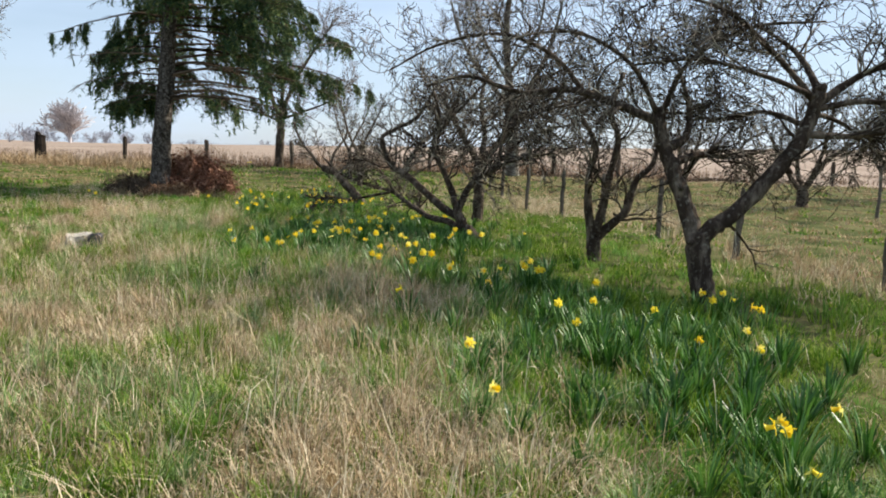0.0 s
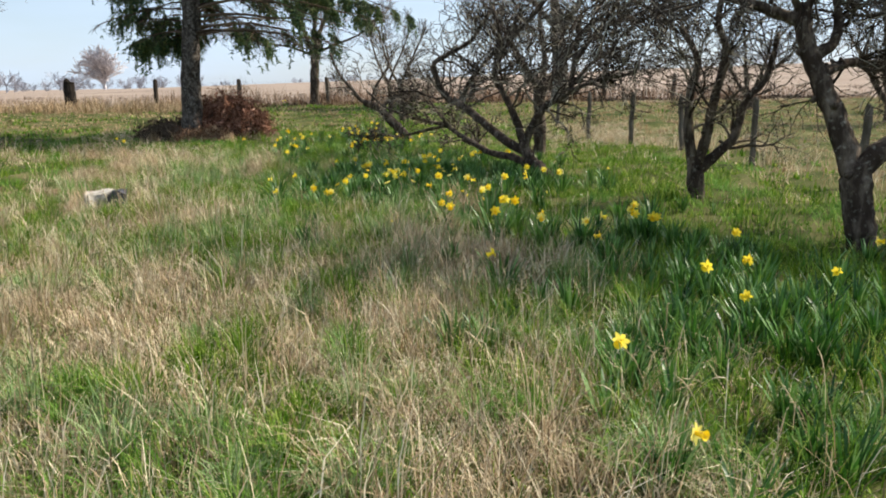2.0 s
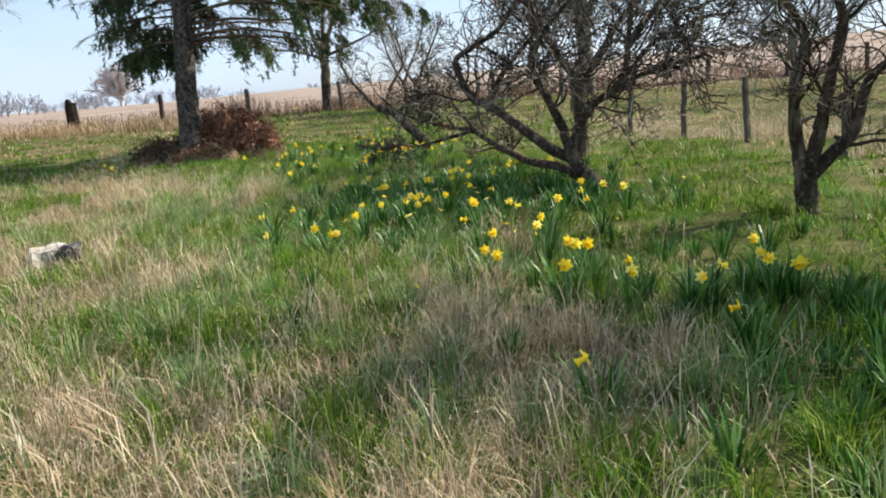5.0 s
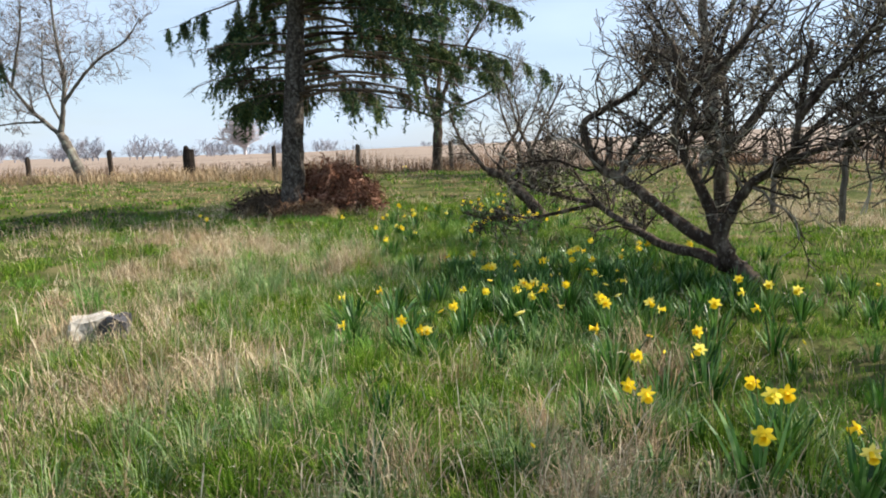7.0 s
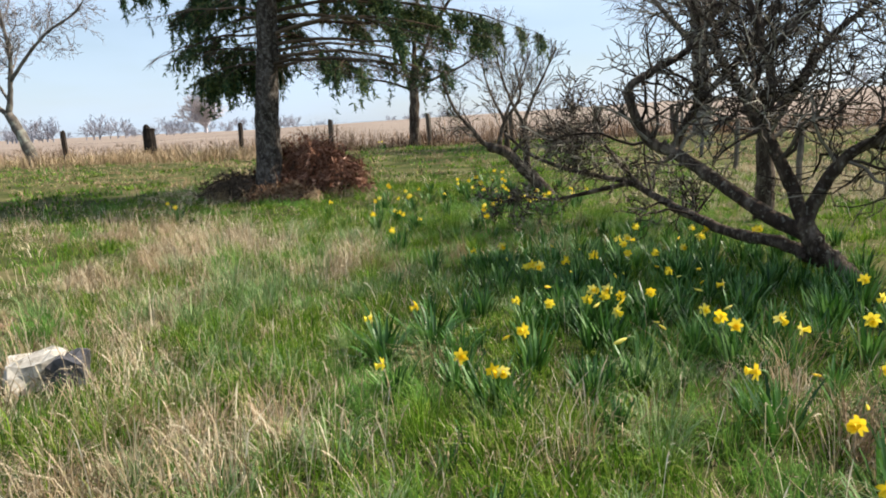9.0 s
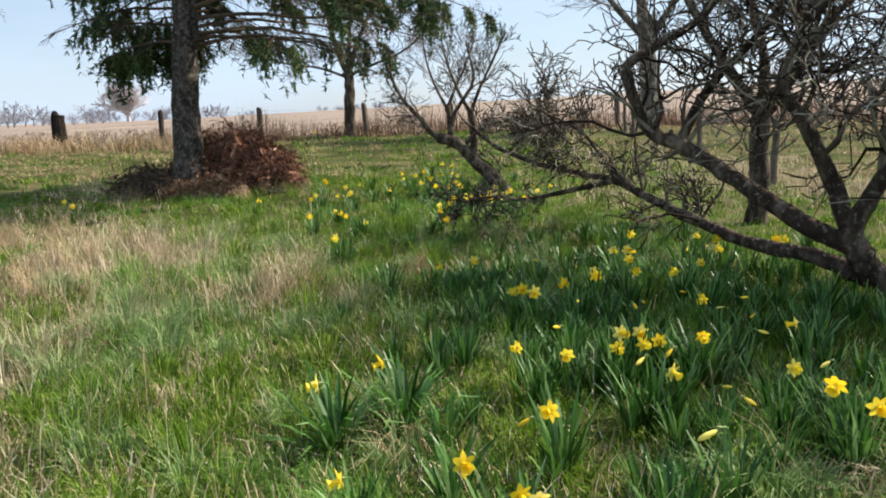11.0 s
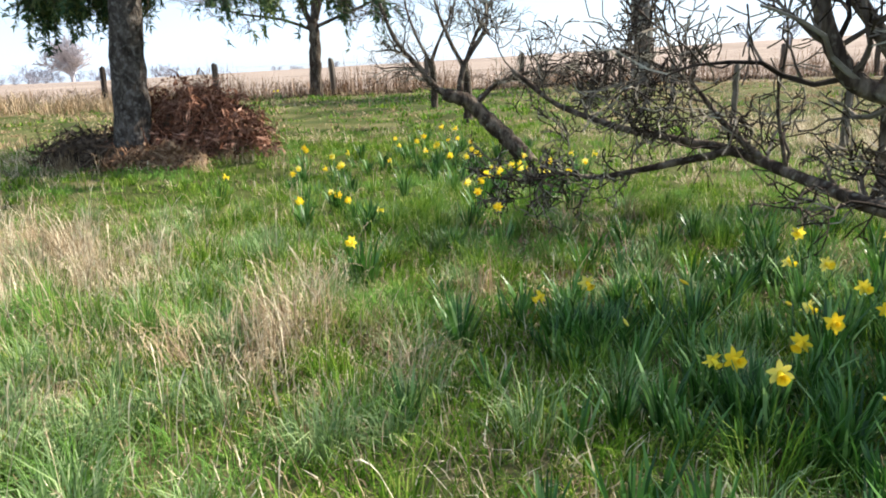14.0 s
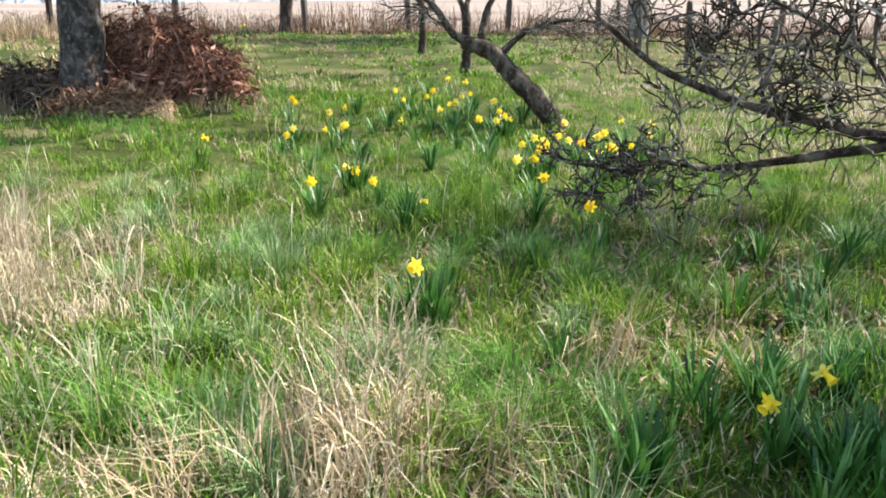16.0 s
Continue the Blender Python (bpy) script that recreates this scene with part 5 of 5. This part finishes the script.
def band(x, y, zone):
    off = np.abs(x - path_x(y))
    near = (off < np.where(x > path_x(y), 4.5, 3.2)) & (y > 2.2) & (y < 20.5)
    mid = (off < 7.5) & (y > 1.5) & (y < 27) & ~near
    return near if zone == 0 else (mid if zone == 1 else ~(near | mid))


def build_grass():
    rng = np.random.default_rng(5)
    zones = ((0, (-8, 4.4, 2.2, 20.5), 1200, 38, 0.085, 0.0027), (1, (-13, 8, 1.5, 27), 420, 22, 0.13, 0.005), (2, (-34, 22, 0.0, 41), 66, 12, 0.2, 0.017))
    for zone, (x0, x1, y0, y1), density, tuft, radius, width in zones:
        x, y, a, size, tilt, luck = scatter(rng, x0, x1, y0, y1, density, tuft, radius)
        keep = band(x, y, zone)
        x, y, a, size, tilt, luck = x[keep], y[keep], a[keep], size[keep], tilt[keep], luck[keep]
        dry = np.where(rng.random(len(x)) < 0.82, luck, rng.random(len(x))) < dryness(x, y)
        n = len(x)
        tall = 0.65 + 0.7 * patchy(x, y, 0.9, 3.0)
        for is_dry in (False, True):
            s = dry if is_dry else ~dry
            m = int(s.sum())
            if is_dry:
                h = (0.10 + 0.22 * rng.random(m) ** 1.5) * size[s] * tall[s] * (1 - 0.3 * smooth(11, 14, y[s]))
                lean, bend = rng.uniform(0.05, 0.85, m), rng.uniform(0.2, 1.6, m)
                w = width * rng.uniform(0.5, 0.95, m) * (0.85 if zone == 2 else 1.0)
                h = h * (0.75 if zone == 2 else 1.0)
            else:
                h = (0.07 + 0.15 * rng.random(m) ** 1.2) * size[s] * tall[s] * (1 - 0.2 * smooth(11, 14, y[s]))
                lean, bend = rng.uniform(0.02, 0.85, m), rng.uniform(0.1, 1.3, m)
                w = width * rng.uniform(0.8, 1.4, m)
            heading = np.where(rng.random(m) < 0.6, a[s], tilt[s]) + rng.normal(0, 0.4, m)
            blades("dry_grass" if is_dry else "meadow_grass", x[s], y[s], h, w, lean, heading, bend, (M_RUSTGRASS if zone == 2 else M_DRY) if is_dry else M_GREEN,
                   "long dead straw-coloured grass in tufts" if is_dry else "short fresh green meadow grass")
    # tall bleached stalks standing over the rest
    x, y, a, size, tilt, luck = scatter(rng, -12, 5, 2.2, 24, 80, 16, 0.10)
    keep = rng.uniform(0, 1, len(x)) < np.clip(dryness(x, y) * 1.25 - 0.2, 0, 1)
    x, y, a, size, tilt = x[keep], y[keep], a[keep], size[keep], tilt[keep]
    m = len(x)
    blades("dry_stalks", x, y, (0.26 + 0.26 * rng.random(m)) * np.sqrt(size), 0.0026 * rng.uniform(0.7, 1.4, m), rng.uniform(0.05, 0.75, m),
           np.where(rng.random(m) < 0.5, tilt, a), rng.uniform(0.1, 1.1, m), M_DRY, "tall bleached grass stalks above the meadow")
    # bent tussocks of bleached grass
    spots = [(cx, cy, rx, ry, int(170 * k * (0.5 + rx * ry * 2.2))) for p in (PATCHES_NEAR, PATCHES_START, PATCHES_MID, PATCHES_STONE, PATCHES_BED, PATCHES_LAST) for cx, cy, rx, ry, k in p if k > 0.28]
    spots += [(-8.4, 18.2, 1.0, 1.0, 520), (-8.8, 22.9, 0.6, 0.6, 300), (-7.6, 23.0, 0.6, 0.6, 240), (-0.9, 11.6, 0.3, 0.3, 130)]
    parts = [[], [], []]
    for cx, cy, rx, ry, count in spots:
        # each patch breaks up into a few bent clumps
        clumps = max(2, int(rx * ry * 16))
        for _ in range(clumps):
            n = max(14, int(1.6 * count / clumps * rng.uniform(0.4, 1.7)))
            kx, ky = rng.normal(cx, rx * 0.55), rng.normal(cy, ry * 0.55)
            parts[0].append(rng.normal(kx, 0.055, n))
            parts[1].append(rng.normal(ky, 0.055, n))
            parts[2].append(rng.uniform(-3, 3) + rng.normal(0, 0.75, n))
    x, y, a = (np.concatenate(p) for p in parts)
    m = len(x)
    blades("dry_tussocks", x, y, 0.18 + 0.28 * rng.random(m), 0.0024 * rng.uniform(0.6, 1.3, m), rng.uniform(0.05, 0.8, m), a, rng.uniform(0.2, 1.4, m), M_RUSTGRASS,
           "bent tussocks of bleached dead grass")
    # full tussocks of longer grass, dense at the heart and falling outwards
    for name, mat, count, label in (("green_tussocks", M_GREEN, 250, "full green grass tussocks with falling blades"), ("grey_tussocks", M_PALEGRASS, 230, "grey-green grass tussocks with falling blades")):
        ty = rng.uniform(4.0, 19.5, count)
        tx = path_x(ty) + rng.uniform(-2.6, 2.8, count)
        if name == "grey_tussocks":
            tx[:26], ty[:26] = rng.normal(-5.1, 0.45, 26), rng.normal(14.8, 0.9, 26)
        size = rng.uniform(0.7, 1.35, count)
        k = rng.poisson(100, count)
        cx, cy, size = np.repeat(tx, k), np.repeat(ty, k), np.repeat(size, k)
        m = len(cx)
        a, u = rng.uniform(-np.pi, np.pi, m), np.sqrt(rng.random(m))
        r = 0.085 * u * size
        blades(name, cx + r * np.cos(a), cy + r * np.sin(a), (0.15 + 0.17 * rng.random(m)) * size, 0.0025 * rng.uniform(0.7, 1.3, m), 0.05 + 0.75 * u * rng.random(m) ** 0.6,
               a + rng.normal(0, 0.35, m), rng.uniform(0.2, 1.5, m), mat, label)
    # straw field past the far fence
    x, y, a, size, tilt, luck = scatter(rng, -75, 60, 40.8, 58, 8, 8, 0.3)
    m = len(x)
    blades("field_straw", x, y, 0.12 + 0.22 * rng.random(m), 0.016 * rng.uniform(0.5, 1.2, m), rng.uniform(0, 0.6, m), a, rng.uniform(0, 0.9, m), M_FIELD, "standing straw of the pale field")
    # dead weeds along the far fence
    x = np.where(rng.random(20000) < 0.5, rng.uniform(-45, 24, 20000), rng.uniform(-15, 10, 20000))
    fy = np.interp(x, [p[0] for p in far_posts], [p[1] for p in far_posts])
    y = fy + rng.normal(0.2, 0.45, len(x))
    dens = patchy(x, y * 0.3, 0.6, 1.0)
    keep = rng.random(len(x)) < 0.06 + 1.3 * dens ** 3
    x, y, dens = x[keep], y[keep], dens[keep]
    m = len(x)
    blades("dead_weeds", x, y, (0.3 + 0.8 * rng.random(m) ** 1.6) * (0.5 + 0.7 * dens), 0.009 * rng.uniform(0.5, 1.3, m), rng.uniform(0, 0.6, m), rng.uniform(-3, 3, m),
           rng.uniform(0, 0.9, m), M_WEED, "brown dead weeds along the fence")
    # tall dead stems of last year's weeds standing in the fence
    x = np.concatenate([rng.normal(c, 1.1, 230) for c in (-15.2, -12.6, -10.6, -7.6, -6.0, -3.4, -0.8, 2.5, 5.6, 8.8)] + [rng.uniform(-16, 14, 700)])
    y = np.interp(x, [p[0] for p in far_posts], [p[1] for p in far_posts]) + rng.normal(0.3, 0.5, len(x))
    m = len(x)
    blades("weed_stems", x, y, (0.45 + 0.85 * rng.random(m)) * (0.55 + 0.7 * patchy(x, y, 0.9, 4.0)), 0.0075 * rng.uniform(0.5, 1.2, m), rng.uniform(0, 0.35, m), rng.uniform(-3, 3, m),
           rng.uniform(-0.3, 0.7, m), M_WEED, "tall rusty dead weed stems in the fence", 0.65)
    # low dark bramble at the foot of the fence
    x = rng.uniform(-14, 16, 11000)
    y = np.interp(x, [p[0] for p in far_posts], [p[1] for p in far_posts]) + rng.normal(-0.15, 0.3, len(x))
    m = len(x)
    blades("low_bramble", x, y, (0.08 + 0.2 * rng.random(m)) * (0.5 + 0.8 * patchy(x, y, 0.8, 2.0)), 0.013 * rng.uniform(0.5, 1.3, m), rng.uniform(0.1, 1.1, m), rng.uniform(-3, 3, m),
           rng.uniform(0, 1.2, m), M_DARKBRUSH, "low dark bramble at the foot of the fence")
    # rough straw-coloured grass in front of the far fence
    x, y, a, size, tilt, luck = scatter(rng, -40, 16, 34.0, 41.0, 110, 14, 0.3)
    fy = np.interp(x, [p[0] for p in far_posts], [p[1] for p in far_posts])
    wide = np.where(x < -13, 3.4, 0.5)
    keep = (np.abs(y - fy + 0.5 * wide) < wide * (0.4 + 0.8 * patchy(x, y, 0.9, 5.0)))
    x, y, a, size = x[keep], y[keep], a[keep], size[keep]
    m = len(x)
    blades("rough_grass", x, y, (0.25 + 0.42 * rng.random(m)) * size * np.where(x < -13, 1.0, 0.45), 0.010 * rng.uniform(0.6, 1.3, m), rng.uniform(0, 0.7, m), a, rng.uniform(0, 1.0, m), M_RUSTGRASS,
           "rough rusty straw grass along the fence")
    # soft undergrowth of short blades by the walked line
    n = 70000
    y = np.concatenate([rng.uniform(4.0, 19.0, n), rng.uniform(4.5, 17.0, 52000)])
    x = path_x(y) + np.concatenate([rng.uniform(-2.1, 3.6, n), rng.uniform(-1.5, 1.5, 52000)])
    n = len(x)
    dry = rng.random(n) < 0.22 + 0.5 * dryness(x, y)
    for is_dry in (False, True):
        s = dry if is_dry else ~dry
        m = int(s.sum())
        blades("dead_thatch" if is_dry else "short_grass", x[s], y[s], 0.05 + 0.11 * rng.random(m), 0.0034 * rng.uniform(0.7, 1.3, m), rng.uniform(0.1, 0.9, m), rng.uniform(-3.14, 3.14, m),
               rng.uniform(0, 1.0, m), M_DRY if is_dry else M_GREEN, "matted dead thatch between the grass" if is_dry else "short soft green undergrowth of the meadow")
    # fallen leaves under the low limb
    x = np.concatenate([rng.normal(-3.0, 0.7, 1700), rng.normal(-3.1, 0.45, 700), rng.normal(-6.3, 0.45, 480), rng.normal(-6.1, 0.35, 220), rng.normal(-6.0, 0.4, 260)])
    y = np.concatenate([rng.normal(17.3, 0.6, 1700), rng.normal(16.3, 0.35, 700), rng.normal(13.4, 0.22, 480), rng.normal(11.9, 0.2, 220), rng.normal(15.6, 0.3, 260)])
    m = len(x)
    blades("leaf_litter", x, y, rng.uniform(0.06, 0.15, m), rng.uniform(0.006, 0.013, m), rng.uniform(0.6, 1.3, m), rng.uniform(-3, 3, m), rng.uniform(0, 0.5, m), M_LITTER,
           "brown fallen leaves and thatch under the tree")


build_grass()
seed_stalks(((-4.35, 15.35, 0.12, 0.5, 190), (-5.4, 15.6, 0.3, 0.5, 60), (-5.2, 14.4, 0.4, 0.6, 80), (-6.2, 16.9, 0.5, 0.5, 150), (-7.6, 18.0, 0.9, 0.7, 200), (-4.9, 12.6, 0.7, 0.7, 170),
             (-4.1, 11.2, 0.4, 0.4, 150), (-3.4, 10.6, 0.6, 0.5, 120), (-1.6, 9.4, 0.7, 0.6, 170), (-2.7, 7.9, 0.6, 0.8, 140), (-0.8, 7.2, 0.7, 0.9, 190), (0.0, 5.8, 0.6, 0.6, 110),
             (-3.0, 16.2, 0.5, 0.5, 30), (-5.4, 18.6, 0.9, 1.0, 60), (-1.0, 11.2, 0.5, 0.6, 70)), 77)


# ---- distance ----
def far_tree_mesh(seed, h, kids):
    rng = random.Random(seed)
    s = Shape()
    st = dict(crook=0.16, up=0.05, kids={3: 6, 2: kids, 1: 3 if kids < 8 else 7}, ratio=0.55, spread=0.75, ahead=0.8, lift=0.12, rmin=0.06)
    s.tube([Vector((0, 0, -0.3)), Vector((0, 0, h * 0.15)), Vector((0.1, 0, h * 0.3))], [h * 0.04, h * 0.03, h * 0.025], 6)
    for k in range(9 if kids < 8 else 15):
        a = k * 2.4 + rng.uniform(-0.3, 0.3)
        up = rng.uniform(0.5, 1.6) if kids < 8 else rng.uniform(0.9, 4.0)
        grow(s, Vector((0.05, 0, h * rng.uniform(0.06, 0.28))), Vector((math.cos(a), math.sin(a), up)).normalized(), h * rng.uniform(0.45, 0.6), h * 0.014, 2, rng, st)
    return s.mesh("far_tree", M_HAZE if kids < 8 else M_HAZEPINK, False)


# aerial haze is painted into these two wood colours: pale blue-grey, paler pinkish grey
M_HAZE = ramp_mat("haze_tinted_wood", [(0.2, (0.21, 0.215, 0.25)), (0.5, (0.27, 0.27, 0.305)), (0.8, (0.33, 0.325, 0.35))], scale=0.2, per_island=0.3, rough=1.0)
M_HAZEPINK = ramp_mat("haze_tinted_tan_wood", [(0.2, (0.46, 0.43, 0.44)), (0.5, (0.53, 0.49, 0.495)), (0.8, (0.58, 0.54, 0.54))], scale=0.2, per_island=0.3, rough=1.0)
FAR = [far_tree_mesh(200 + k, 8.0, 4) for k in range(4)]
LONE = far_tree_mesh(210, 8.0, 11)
frng = random.Random(9)


def far_tree(x, y, s, label="bare tree far across the fields, haze put into its colour", me=None):
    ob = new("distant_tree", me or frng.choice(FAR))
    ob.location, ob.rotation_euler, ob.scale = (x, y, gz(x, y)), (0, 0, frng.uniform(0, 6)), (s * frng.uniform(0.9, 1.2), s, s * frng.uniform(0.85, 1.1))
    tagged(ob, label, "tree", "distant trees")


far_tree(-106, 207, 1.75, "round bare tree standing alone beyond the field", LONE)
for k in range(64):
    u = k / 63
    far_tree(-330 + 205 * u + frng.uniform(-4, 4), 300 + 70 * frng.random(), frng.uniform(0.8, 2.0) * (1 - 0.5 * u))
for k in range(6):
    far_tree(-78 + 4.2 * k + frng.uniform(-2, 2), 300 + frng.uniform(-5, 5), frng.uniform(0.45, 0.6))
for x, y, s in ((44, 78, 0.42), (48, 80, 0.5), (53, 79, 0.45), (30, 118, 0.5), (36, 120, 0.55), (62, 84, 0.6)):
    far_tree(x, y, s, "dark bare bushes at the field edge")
